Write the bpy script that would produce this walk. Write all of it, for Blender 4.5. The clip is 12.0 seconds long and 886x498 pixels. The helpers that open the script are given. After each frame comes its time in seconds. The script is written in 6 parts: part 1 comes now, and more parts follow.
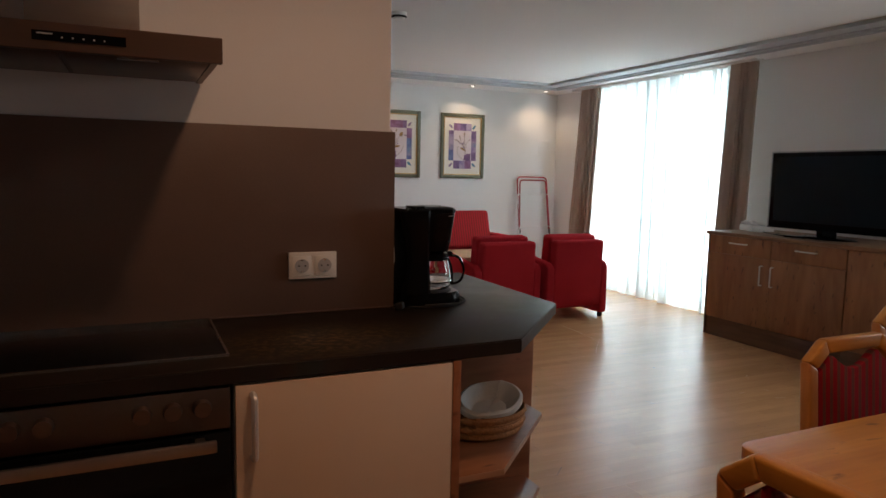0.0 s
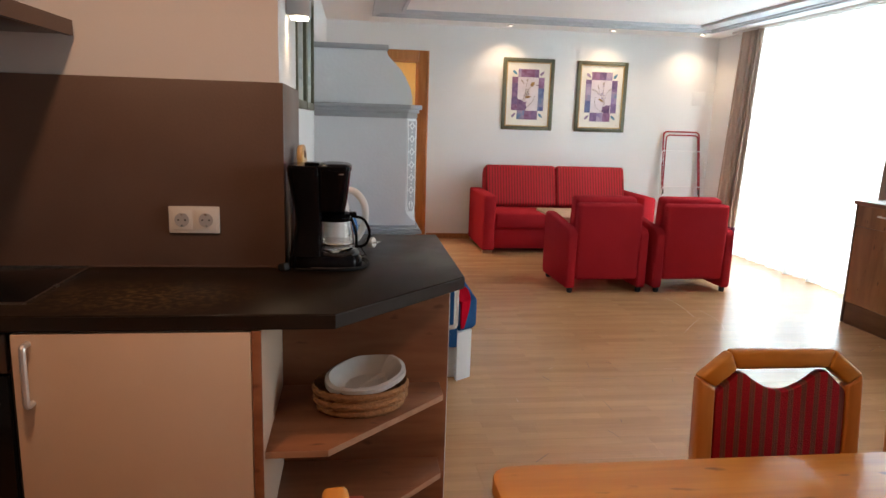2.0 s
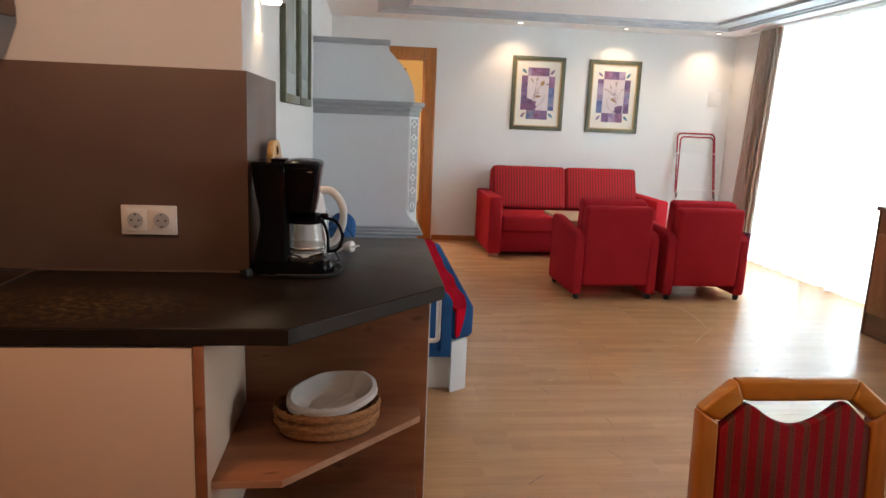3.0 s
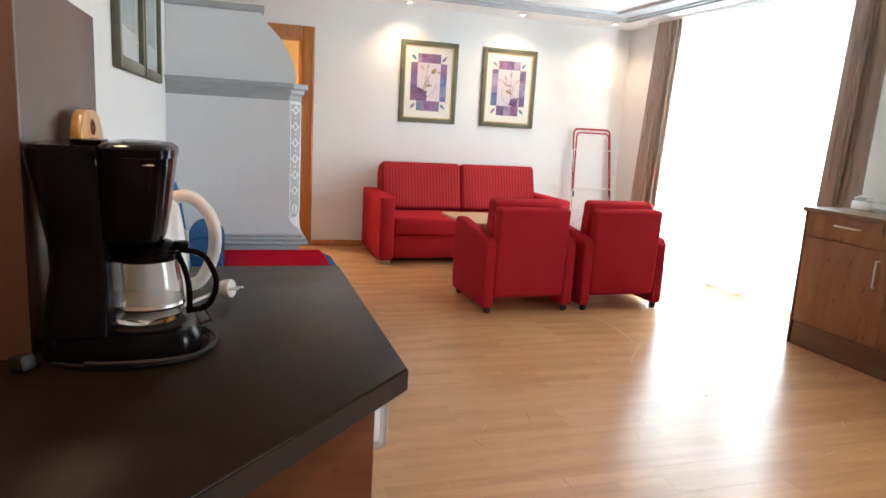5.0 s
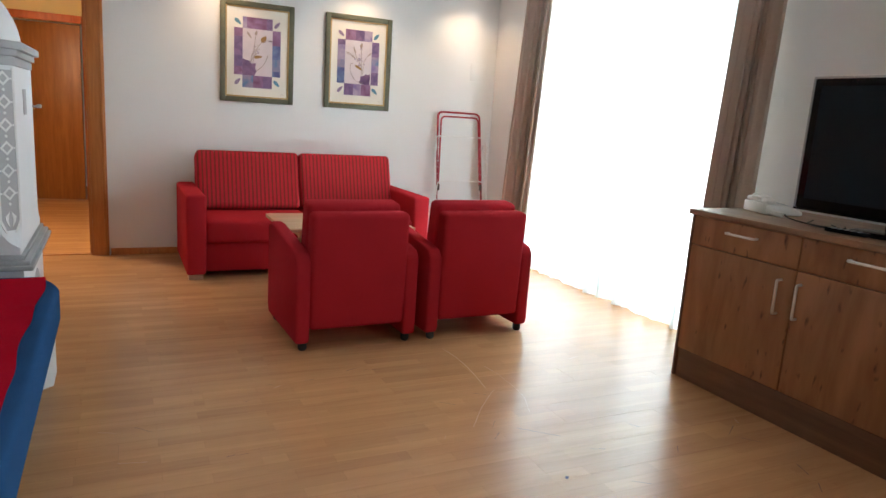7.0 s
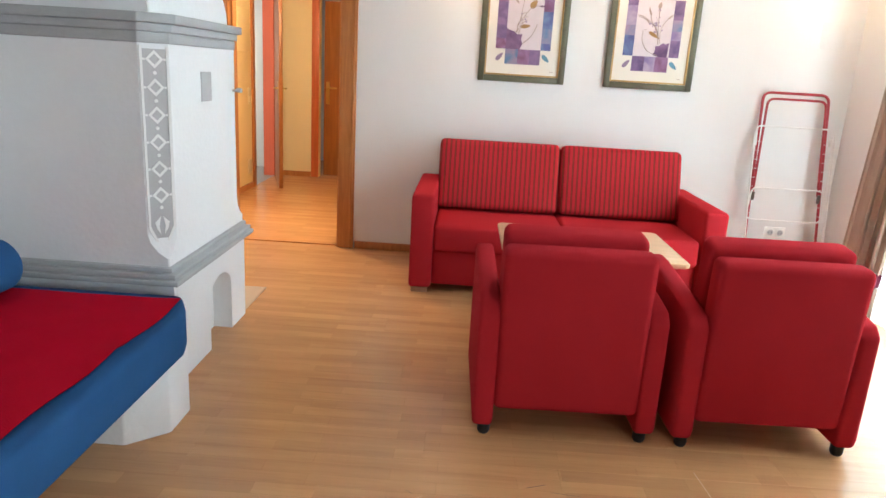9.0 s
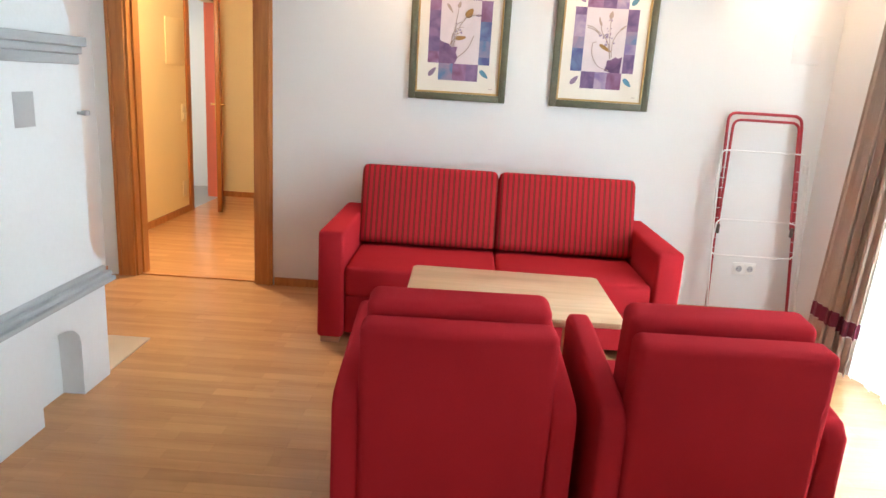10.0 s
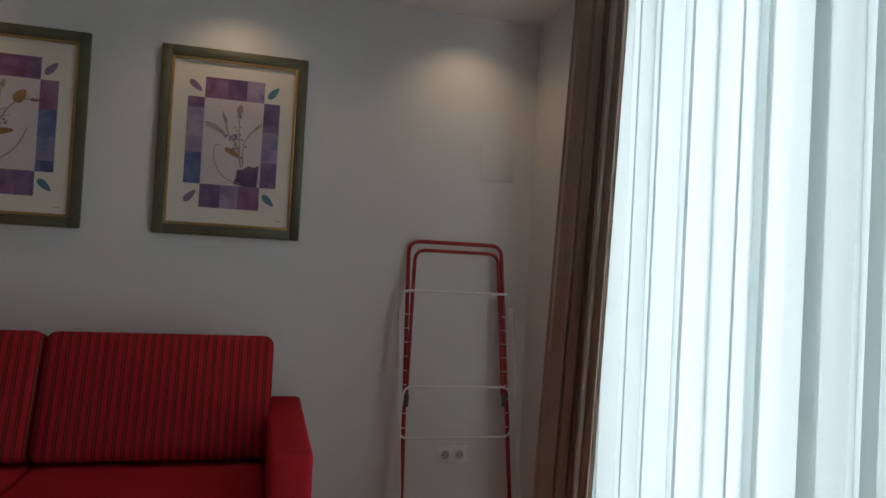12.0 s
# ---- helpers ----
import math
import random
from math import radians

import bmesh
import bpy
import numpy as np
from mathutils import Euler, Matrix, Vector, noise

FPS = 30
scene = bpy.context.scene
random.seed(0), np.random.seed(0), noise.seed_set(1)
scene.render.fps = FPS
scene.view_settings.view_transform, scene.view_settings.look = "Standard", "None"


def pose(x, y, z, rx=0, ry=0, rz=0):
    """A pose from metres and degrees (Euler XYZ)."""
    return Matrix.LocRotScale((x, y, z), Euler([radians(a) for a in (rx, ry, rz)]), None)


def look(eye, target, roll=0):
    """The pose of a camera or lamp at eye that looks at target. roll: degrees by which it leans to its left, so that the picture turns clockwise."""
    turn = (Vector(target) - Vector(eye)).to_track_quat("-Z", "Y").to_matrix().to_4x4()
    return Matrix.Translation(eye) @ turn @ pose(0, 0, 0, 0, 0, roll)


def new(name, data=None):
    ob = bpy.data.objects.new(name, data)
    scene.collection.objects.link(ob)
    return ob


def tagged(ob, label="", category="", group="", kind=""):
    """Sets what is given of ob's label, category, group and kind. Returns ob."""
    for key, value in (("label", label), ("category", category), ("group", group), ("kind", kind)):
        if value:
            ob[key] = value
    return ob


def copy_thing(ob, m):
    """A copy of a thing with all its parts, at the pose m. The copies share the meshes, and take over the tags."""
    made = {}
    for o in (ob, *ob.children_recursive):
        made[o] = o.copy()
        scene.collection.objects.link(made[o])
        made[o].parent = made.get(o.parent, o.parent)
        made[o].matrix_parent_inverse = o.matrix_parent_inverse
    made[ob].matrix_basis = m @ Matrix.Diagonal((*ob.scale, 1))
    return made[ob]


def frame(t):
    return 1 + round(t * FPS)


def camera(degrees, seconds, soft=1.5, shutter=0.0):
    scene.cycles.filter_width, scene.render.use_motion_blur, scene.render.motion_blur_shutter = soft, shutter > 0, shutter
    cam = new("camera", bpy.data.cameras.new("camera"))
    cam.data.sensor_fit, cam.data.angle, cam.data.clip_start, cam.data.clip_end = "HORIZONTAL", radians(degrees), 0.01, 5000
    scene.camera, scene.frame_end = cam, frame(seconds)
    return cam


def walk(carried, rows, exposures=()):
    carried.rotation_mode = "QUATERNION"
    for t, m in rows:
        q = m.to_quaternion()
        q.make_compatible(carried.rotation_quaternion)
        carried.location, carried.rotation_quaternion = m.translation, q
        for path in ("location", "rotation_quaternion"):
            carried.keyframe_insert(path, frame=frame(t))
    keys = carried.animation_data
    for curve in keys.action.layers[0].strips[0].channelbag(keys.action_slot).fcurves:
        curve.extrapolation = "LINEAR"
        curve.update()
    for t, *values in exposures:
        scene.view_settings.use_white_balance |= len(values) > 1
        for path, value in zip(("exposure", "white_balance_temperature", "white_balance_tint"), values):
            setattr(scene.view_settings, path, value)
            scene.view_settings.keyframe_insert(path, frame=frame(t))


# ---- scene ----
cam = camera(66.7, 12.0)
PATH = [
    (0, (0.464, 0.247, 1.327), (1.3, 2.051, 1.106), 1.1),
    (0.5, (0.692, 0.203, 1.317), (1.259, 2.106, 1.08), 1.4),
    (1, (0.988, 0.22, 1.337), (1.432, 2.148, 1.041), 1.5),
    (1.5, (1.233, 0.193, 1.343), (1.621, 2.121, 0.981), 1.7),
    (2, (1.406, 0.17, 1.361), (1.67, 2.117, 0.985), 1.8),
    (2.5, (1.535, 0.229, 1.36), (1.753, 2.181, 0.981), 2.3),
    (4.3, (1.448, 0.819, 1.286), (1.856, 2.745, 0.934), 2.7),
    (4.5, (1.438, 0.916, 1.292), (1.925, 2.822, 0.929), 3.1),
    (5, (1.478, 1.147, 1.275), (2.076, 3.020, 0.911), 3.3),
    (5.5, (1.615, 1.403, 1.267), (2.401, 3.206, 0.903), 3.5),
    (6, (1.786, 1.617, 1.245), (2.649, 3.388, 0.897), 4.0),
    (6.5, (2.055, 1.809, 1.28), (2.917, 3.576, 0.914), 3.6),
    (7, (2.31, 1.996, 1.269), (3.175, 3.757, 0.883), 3.8),
    (7.5, (2.5, 2.190, 1.292), (3.085, 4.045, 0.833), 3.7),
    (7.7, (2.553, 2.287, 1.297), (3.004, 4.174, 0.808), 3.6),
    (9.3, (3.170, 3.203, 1.340), (3.093, 5.134, 0.826), 3.6),
    (9.5, (3.257, 3.302, 1.349), (3.176, 5.233, 0.833), 3.7),
    (10, (3.445, 3.631, 1.382), (3.406, 5.572, 0.903), 3.5),
    (10.5, (3.678, 3.949, 1.368), (3.679, 5.922, 1.041), 3.8),
    (11, (3.887, 4.276, 1.364), (4.005, 6.261, 1.136), 3.8),
    (11.5, (4.140, 4.567, 1.324), (4.474, 6.535, 1.209), 3.8),
    (12, (4.430, 4.870, 1.200), (4.935, 6.805, 1.252), 3.0),
]
EXPOSURES = [(0.0, -1.2), (0.25, -0.62), (0.5, -0.08), (1.0, 0.05), (1.5, -0.2), (2.0, -0.28), (2.5, -0.28), (4.5, -0.18), (5.0, 0.18), (5.5, 0.28), (6.0, 0.35), (6.5, -0.08),
             (7.0, -0.45), (7.5, -0.52), (9.5, 0.26), (10.0, 0.09), (10.5, -0.28), (11.0, -0.95), (11.5, -1.95), (12.0, -2.65)]
walk(cam, [(t, look(eye, target, roll)) for t, eye, target, roll in PATH], EXPOSURES)

# ---- light ----
world = bpy.data.worlds.new("sky")
scene.world = world
world.use_nodes = True
wn = world.node_tree.nodes
sky = wn.new("ShaderNodeTexSky")
sky.sky_type, sky.sun_disc = "NISHITA", False
sky.sun_elevation, sky.sun_rotation = radians(48), radians(200)
world.node_tree.links.new(sky.outputs[0], wn["Background"].inputs[0])
wn["Background"].inputs[1].default_value = 0.1
sun = new("sun", bpy.data.lights.new("sun", "SUN"))
sun.data.energy, sun.data.angle, sun.data.color = 1.0, radians(12), (1.0, 0.96, 0.9)
sun.matrix_world = look((0, -20, 30), (0, 0, 0))


def area_lamp(name, eye, target, sx, sy, watts, colour):
    lamp = new(name, bpy.data.lights.new(name, "AREA"))
    lamp.data.shape, lamp.data.size, lamp.data.size_y = "RECTANGLE", sx, sy
    lamp.data.energy, lamp.data.color = watts, colour
    lamp.matrix_world = look(eye, target)
    return lamp


def spot_lamp(name, eye, target, watts, colour, cone=80, blend=0.6, radius=0.02):
    lamp = new(name, bpy.data.lights.new(name, "SPOT"))
    lamp.data.energy, lamp.data.color, lamp.data.shadow_soft_size = watts, colour, radius
    lamp.data.spot_size, lamp.data.spot_blend = radians(cone), blend
    lamp.matrix_world = look(eye, target)
    return lamp


WARM = (1.0, 0.66, 0.38)
area_lamp("window_light", (5.90, 6.01, 1.17), (0, 6.01, 1.17), 2.16, 2.24, 245, (0.84, 0.945, 1.0))
dining_daylight = area_lamp("window_light", (5.86, 1.15, 1.50), (2.4, 4.6, 1.20), 1.2, 1.1, 39, (0.88, 0.96, 1.0))
dining_daylight.data.spread = radians(125)
for sx in (3.09, 4.25, 5.28):
    spot_lamp("wall_spot_light", (sx, 7.665, 2.375), (sx, 7.80, 0.6), 21, (1.0, 0.68, 0.42), 124, 0.9)
spot_lamp("kitchen_spot_light", (0.95, 1.12, 2.375), (0.95, 1.25, 0), 49, (1.0, 0.56, 0.34), 150, 0.5, 0.06)
# second spot is an unseen fill lamp, added to brighten the corner shelf
spot_lamp("kitchen_spot_light", (1.95, 0.45, 2.375), (1.95, 0.5, 0), 26, (1.0, 0.60, 0.38), 150, 0.5, 0.06)
spot_lamp("wall_light_beam", (1.235, 2.475, 1.655), (1.225, 2.475, 0.5), 1.6, WARM, 120, 0.5)
spot_lamp("hall_light_beam", (1.6, 8.34, 2.36), (1.5, 8.9, 0), 200, (1.0, 0.76, 0.48), 170, 0.4, 0.10)
area_lamp("side_room_daylight", (-0.85, 10.7, 1.5), (0.5, 10.7, 1.2), 1.2, 1.4, 20, (0.95, 0.98, 1.0))


# ---- materials ----
def mat(name, col, rough=0.5, metal=0.0, var=0.10, vscale=5.0, bump=0.0, bscale=120.0, stretch=(1, 1, 1), spec=0.5,
        coat=0.0, sheen=0.0, rvar=0.06, glow=0.0):
    m = bpy.data.materials.new(name)
    m.use_nodes = True
    nt = m.node_tree
    n, l = nt.nodes, nt.links
    b = n["Principled BSDF"]
    b.inputs["Roughness"].default_value, b.inputs["Metallic"].default_value = rough, metal
    b.inputs["Specular IOR Level"].default_value = spec
    b.inputs["Coat Weight"].default_value = coat
    b.inputs["Sheen Weight"].default_value = sheen
    tc, mp = n.new("ShaderNodeTexCoord"), n.new("ShaderNodeMapping")
    mp.inputs["Scale"].default_value = stretch
    l.new(tc.outputs["Object"], mp.inputs["Vector"])
    big, fine, mix = n.new("ShaderNodeTexNoise"), n.new("ShaderNodeTexNoise"), n.new("ShaderNodeMix")
    big.inputs["Scale"].default_value, big.inputs["Detail"].default_value = vscale, 4
    fine.inputs["Scale"].default_value, fine.inputs["Detail"].default_value = bscale, 2
    l.new(mp.outputs[0], big.inputs["Vector"])
    l.new(mp.outputs[0], fine.inputs["Vector"])
    avg = n.new("ShaderNodeMath")
    avg.operation = "MULTIPLY_ADD"
    avg.inputs[1].default_value, avg.inputs[2].default_value = 0.35, 0.0
    l.new(fine.outputs[0], avg.inputs[0])
    tot = n.new("ShaderNodeMath")
    tot.operation = "MULTIPLY_ADD"
    tot.inputs[1].default_value = 0.65
    l.new(big.outputs[0], tot.inputs[0])
    l.new(avg.outputs[0], tot.inputs[2])
    mix.data_type = "RGBA"
    mix.inputs[6].default_value = (*[max(0, c * (1 - 2 * var)) for c in col], 1)
    mix.inputs[7].default_value = (*[min(1, c * (1 + 2 * var)) for c in col], 1)
    l.new(tot.outputs[0], mix.inputs[0])
    l.new(mix.outputs[2], b.inputs["Base Color"])
    rr = n.new("ShaderNodeMapRange")
    rr.inputs["To Min"].default_value, rr.inputs["To Max"].default_value = max(0.02, rough - rvar), min(1, rough + rvar)
    l.new(big.outputs[0], rr.inputs[0])
    l.new(rr.outputs[0], b.inputs["Roughness"])
    if bump:
        bp = n.new("ShaderNodeBump")
        bp.inputs["Strength"].default_value, bp.inputs["Distance"].default_value = bump, 0.004
        l.new(fine.outputs[0], bp.inputs["Height"])
        l.new(bp.outputs[0], b.inputs["Normal"])
    if glow:
        b.inputs["Emission Color"].default_value, b.inputs["Emission Strength"].default_value = (*col, 1), glow
    return m


def wood(name, dark, light, along="y", scale=1.0, rough=0.45, knots=0.0, coat=0.0, bump=0.15, cross=14, twist=0.9):
    """Grain drawn out along one axis, with optional dark knots."""
    m = mat(name, light, rough, coat=coat)
    nt = m.node_tree
    n, l = nt.nodes, nt.links
    b = n["Principled BSDF"]
    tc, mp = n.new("ShaderNodeTexCoord"), n.new("ShaderNodeMapping")
    s = [cross * scale] * 3
    s["xyz".index(along)] = 1.1 * scale
    mp.inputs["Scale"].default_value = s
    src = tc.outputs["Object"]
    oi = n.new("ShaderNodeObjectInfo")
    sh = n.new("ShaderNodeVectorMath")
    sh.operation = "MULTIPLY_ADD"
    sh.inputs[1].default_value = (7, 5, 9)
    l.new(oi.outputs["Random"], sh.inputs[0])
    l.new(src, sh.inputs[2])
    l.new(sh.outputs[0], mp.inputs["Vector"])
    a, g = n.new("ShaderNodeTexNoise"), n.new("ShaderNodeTexNoise")
    a.inputs["Scale"].default_value, a.inputs["Detail"].default_value, a.inputs["Distortion"].default_value = 1.0, 5, twist
    g.inputs["Scale"].default_value, g.inputs["Detail"].default_value = 7.0, 3
    l.new(mp.outputs[0], a.inputs["Vector"])
    l.new(mp.outputs[0], g.inputs["Vector"])
    add = n.new("ShaderNodeMath")
    add.operation = "MULTIPLY_ADD"
    add.inputs[1].default_value = 0.35
    l.new(g.outputs[0], add.inputs[0])
    l.new(a.outputs[0], add.inputs[2])
    ramp = n.new("ShaderNodeValToRGB")
    ramp.color_ramp.elements[0].position, ramp.color_ramp.elements[0].color = 0.42, (*dark, 1)
    ramp.color_ramp.elements[1].position, ramp.color_ramp.elements[1].color = 0.86, (*light, 1)
    l.new(add.outputs[0], ramp.inputs[0])
    out = ramp.outputs[0]
    if knots:
        km, vo, kr, mx = (n.new("ShaderNodeMapping"), n.new("ShaderNodeTexVoronoi"), n.new("ShaderNodeMapRange"), n.new("ShaderNodeMix"))
        ks = [5.2, 5.2, 5.2]
        ks["xyz".index(along)] = 2.0
        wob, wmx, sel, cut = (n.new("ShaderNodeTexNoise"), n.new("ShaderNodeVectorMath"), n.new("ShaderNodeSeparateColor"), n.new("ShaderNodeMath"))
        wob.inputs["Scale"].default_value, wob.inputs["Detail"].default_value = 2.5, 4
        wmx.operation, wmx.inputs[1].default_value = "MULTIPLY_ADD", (0.45, 0.45, 0.45)
        cut.operation, cut.inputs[1].default_value = "GREATER_THAN", 0.52
        km.inputs["Scale"].default_value = ks
        l.new(sh.outputs[0], km.inputs["Vector"])
        l.new(km.outputs[0], wob.inputs["Vector"])
        l.new(wob.outputs["Color"], wmx.inputs[0])
        l.new(km.outputs[0], wmx.inputs[2])
        l.new(wmx.outputs[0], vo.inputs["Vector"])
        kr.inputs["From Min"].default_value, kr.inputs["From Max"].default_value = 0.03, 0.24
        kr.inputs["To Min"].default_value, kr.inputs["To Max"].default_value = knots, 0.0
        l.new(vo.outputs["Distance"], kr.inputs[0])
        mx.data_type = "RGBA"
        mx.inputs[7].default_value = (*[c * 0.22 for c in dark], 1)
        l.new(vo.outputs["Color"], sel.inputs[0])
        l.new(sel.outputs[0], cut.inputs[0])
        some = n.new("ShaderNodeMath")
        some.operation = "MULTIPLY"
        l.new(kr.outputs[0], some.inputs[0])
        l.new(cut.outputs[0], some.inputs[1])
        l.new(some.outputs[0], mx.inputs[0])
        l.new(out, mx.inputs[6])
        out = mx.outputs[2]
    l.new(out, b.inputs["Base Color"])
    bp = n.new("ShaderNodeBump")
    bp.inputs["Strength"].default_value, bp.inputs["Distance"].default_value = bump, 0.002
    l.new(g.outputs[0], bp.inputs["Height"])
    l.new(bp.outputs[0], b.inputs["Normal"])
    return m


def striped(name, stops, period, rough=0.9, axis=0):
    """Woven stripes across one axis of the object: stops are (share, colour)."""
    m = mat(name, stops[0][1], rough, bump=0.5, bscale=350, spec=0.05)
    nt = m.node_tree
    n, l = nt.nodes, nt.links
    tc, sp, mu, fr, ramp = (n.new("ShaderNodeTexCoord"), n.new("ShaderNodeSeparateXYZ"), n.new("ShaderNodeMath"),
                            n.new("ShaderNodeMath"), n.new("ShaderNodeValToRGB"))
    l.new(tc.outputs["Object"], sp.inputs[0])
    mu.operation, mu.inputs[1].default_value = "MULTIPLY", 1 / period
    l.new(sp.outputs[axis], mu.inputs[0])
    fr.operation = "FRACT"
    l.new(mu.outputs[0], fr.inputs[0])
    l.new(fr.outputs[0], ramp.inputs[0])
    ramp.color_ramp.interpolation = "LINEAR"
    el = ramp.color_ramp.elements
    while len(el) < len(stops):
        el.new(0.5)
    for e, (p, c) in zip(el, stops):
        e.position, e.color = p, (*c, 1)
    nz, mx = n.new("ShaderNodeTexNoise"), n.new("ShaderNodeMix")
    nz.inputs["Scale"].default_value = 220
    l.new(tc.outputs["Object"], nz.inputs["Vector"])
    mx.data_type, mx.blend_type = "RGBA", "MULTIPLY"
    mx.inputs[0].default_value = 0.5
    l.new(ramp.outputs[0], mx.inputs[6])
    l.new(nz.outputs["Color"], mx.inputs[7])
    gain = n.new("ShaderNodeMix")
    gain.data_type, gain.blend_type = "RGBA", "MULTIPLY"
    gain.inputs[0].default_value = 1.0
    gain.inputs[7].default_value = (1.33, 1.33, 1.33, 1)
    l.new(mx.outputs[2], gain.inputs[6])
    l.new(gain.outputs[2], n["Principled BSDF"].inputs["Base Color"])
    return m


def laminate(name):
    """Three-strip wood laminate: short staves along x with grain and a satin finish."""
    m = wood(name, (0.52, 0.270, 0.124), (0.63, 0.345, 0.165), "x", 1.0, 0.30, bump=0.02, cross=13, twist=0.35)
    nt = m.node_tree
    n, l = nt.nodes, nt.links
    b = n["Principled BSDF"]
    grain = b.inputs["Base Color"].links[0].from_socket
    geo, br, mx = n.new("ShaderNodeNewGeometry"), n.new("ShaderNodeTexBrick"), n.new("ShaderNodeMix")
    l.new(geo.outputs["Position"], br.inputs["Vector"])
    br.offset, br.offset_frequency, br.squash = 0.37, 2, 1.0
    br.inputs["Scale"].default_value = 1.0
    br.inputs["Brick Width"].default_value, br.inputs["Row Height"].default_value = 0.43, 0.0643
    br.inputs["Mortar Size"].default_value = 0.0006
    br.inputs["Color1"].default_value, br.inputs["Color2"].default_value = (0.89, 0.865, 0.85, 1), (1.03, 1.02, 1.0, 1)
    br.inputs["Mortar"].default_value = (0.80, 0.75, 0.70, 1)
    mx.data_type, mx.blend_type = "RGBA", "MULTIPLY"
    mx.inputs[0].default_value = 1.0
    l.new(grain, mx.inputs[6])
    l.new(br.outputs["Color"], mx.inputs[7])
    l.new(mx.outputs[2], b.inputs["Base Color"])
    for k in list(b.inputs["Roughness"].links):
        l.remove(k)
    b.inputs["Specular IOR Level"].default_value = 0.42
    b.inputs["Roughness"].default_value = 0.26
    return m


def sheer_cloth(name):
    m = bpy.data.materials.new(name)
    m.use_nodes = True
    n, l = m.node_tree.nodes, m.node_tree.links
    n.remove(n["Principled BSDF"])
    tr, tl, df, m1, m2 = (n.new("ShaderNodeBsdfTransparent"), n.new("ShaderNodeBsdfTranslucent"), n.new("ShaderNodeBsdfDiffuse"),
                          n.new("ShaderNodeMixShader"), n.new("ShaderNodeMixShader"))
    tc, wv = n.new("ShaderNodeTexCoord"), n.new("ShaderNodeTexNoise")
    wv.inputs["Scale"].default_value = 260
    l.new(tc.outputs["Object"], wv.inputs["Vector"])
    mr = n.new("ShaderNodeMapRange")
    mr.inputs["To Min"].default_value, mr.inputs["To Max"].default_value = 0.84, 0.92
    l.new(wv.outputs[0], mr.inputs[0])
    tl.inputs[0].default_value = (0.86, 0.92, 0.92, 1)
    df.inputs[0].default_value = (0.86, 0.90, 0.90, 1)
    m1.inputs[0].default_value = 0.35
    l.new(tl.outputs[0], m1.inputs[1])
    l.new(df.outputs[0], m1.inputs[2])
    l.new(mr.outputs[0], m2.inputs[0])
    l.new(tr.outputs[0], m2.inputs[1])
    l.new(m1.outputs[0], m2.inputs[2])
    l.new(m2.outputs[0], n["Material Output"].inputs[0])
    return m


def glass_mat(name, tint=(1, 1, 1), rough=0.0):
    m = bpy.data.materials.new(name)
    m.use_nodes = True
    b = m.node_tree.nodes["Principled BSDF"]
    b.inputs["Base Color"].default_value = (*tint, 1)
    b.inputs["Roughness"].default_value, b.inputs["Transmission Weight"].default_value = rough, 1.0
    b.inputs["IOR"].default_value = 1.45
    return m


PLASTER = mat("white_wall_paint", (0.79, 0.79, 0.78), 0.85, var=0.02, vscale=1.5, bump=0.07, bscale=140)
CEILING = mat("ceiling_paint", (0.82, 0.82, 0.81), 0.9, var=0.015, vscale=1.2, bump=0.15, bscale=110)
STUCCO = mat("grey_moulding_paint", (0.50, 0.53, 0.56), 0.6, var=0.03)
YELLOW = mat("yellow_hall_paint", (0.84, 0.68, 0.38), 0.85, var=0.03, vscale=2, bump=0.2, bscale=90)
FLOOR = laminate("laminate_floor")
DOORWOOD = wood("brown_door_wood", (0.37, 0.125, 0.027), (0.51, 0.195, 0.05), "z", 1.6, 0.38, coat=0.15)
HALLDOOR = wood("warm_door_wood", (0.26, 0.088, 0.020), (0.38, 0.14, 0.036), "z", 1.2, 0.4)
OAK = wood("knotty_oak_veneer", (0.200, 0.080, 0.030), (0.375, 0.172, 0.074), "z", 0.8, 0.5, knots=0.85, cross=5, twist=1.8)
OAKTOP = wood("oak_top", (0.17, 0.085, 0.045), (0.30, 0.165, 0.09), "y", 0.9, 0.45)
OAKDARK = wood("dark_plinth_wood", (0.10, 0.045, 0.022), (0.18, 0.085, 0.04), "y", 1.0, 0.5)
SHELFWOOD = wood("knotty_shelf_wood", (0.19, 0.070, 0.030), (0.35, 0.145, 0.066), "x", 0.9, 0.48, knots=0.6, cross=7, twist=1.2)
SHELFEDGE = wood("pale_shelf_edge", (0.40, 0.22, 0.13), (0.56, 0.33, 0.21), "x", 1.0, 0.5)
PINE = wood("honey_pine", (0.52, 0.20, 0.022), (0.72, 0.33, 0.048), "x", 0.8, 0.42, knots=0.85, coat=0.08)
PINEUP = wood("honey_pine_upright", (0.50, 0.175, 0.028), (0.66, 0.26, 0.052), "z", 0.9, 0.32, coat=0.3)
BEECH = wood("pale_beech", (0.54, 0.335, 0.19), (0.67, 0.445, 0.27), "x", 1.2, 0.4)
RED = mat("red_upholstery", (0.42, 0.022, 0.031), 0.92, var=0.10, vscale=4, bump=0.3, bscale=420, spec=0.04)
REDSTRIPE = striped("red_striped_cloth", [(0.0, (0.47, 0.026, 0.036)), (0.50, (0.47, 0.026, 0.036)), (0.56, (0.14, 0.014, 0.020)),
                                          (0.70, (0.26, 0.060, 0.032)), (0.86, (0.14, 0.014, 0.020)), (0.95, (0.47, 0.026, 0.036))], 0.0315)
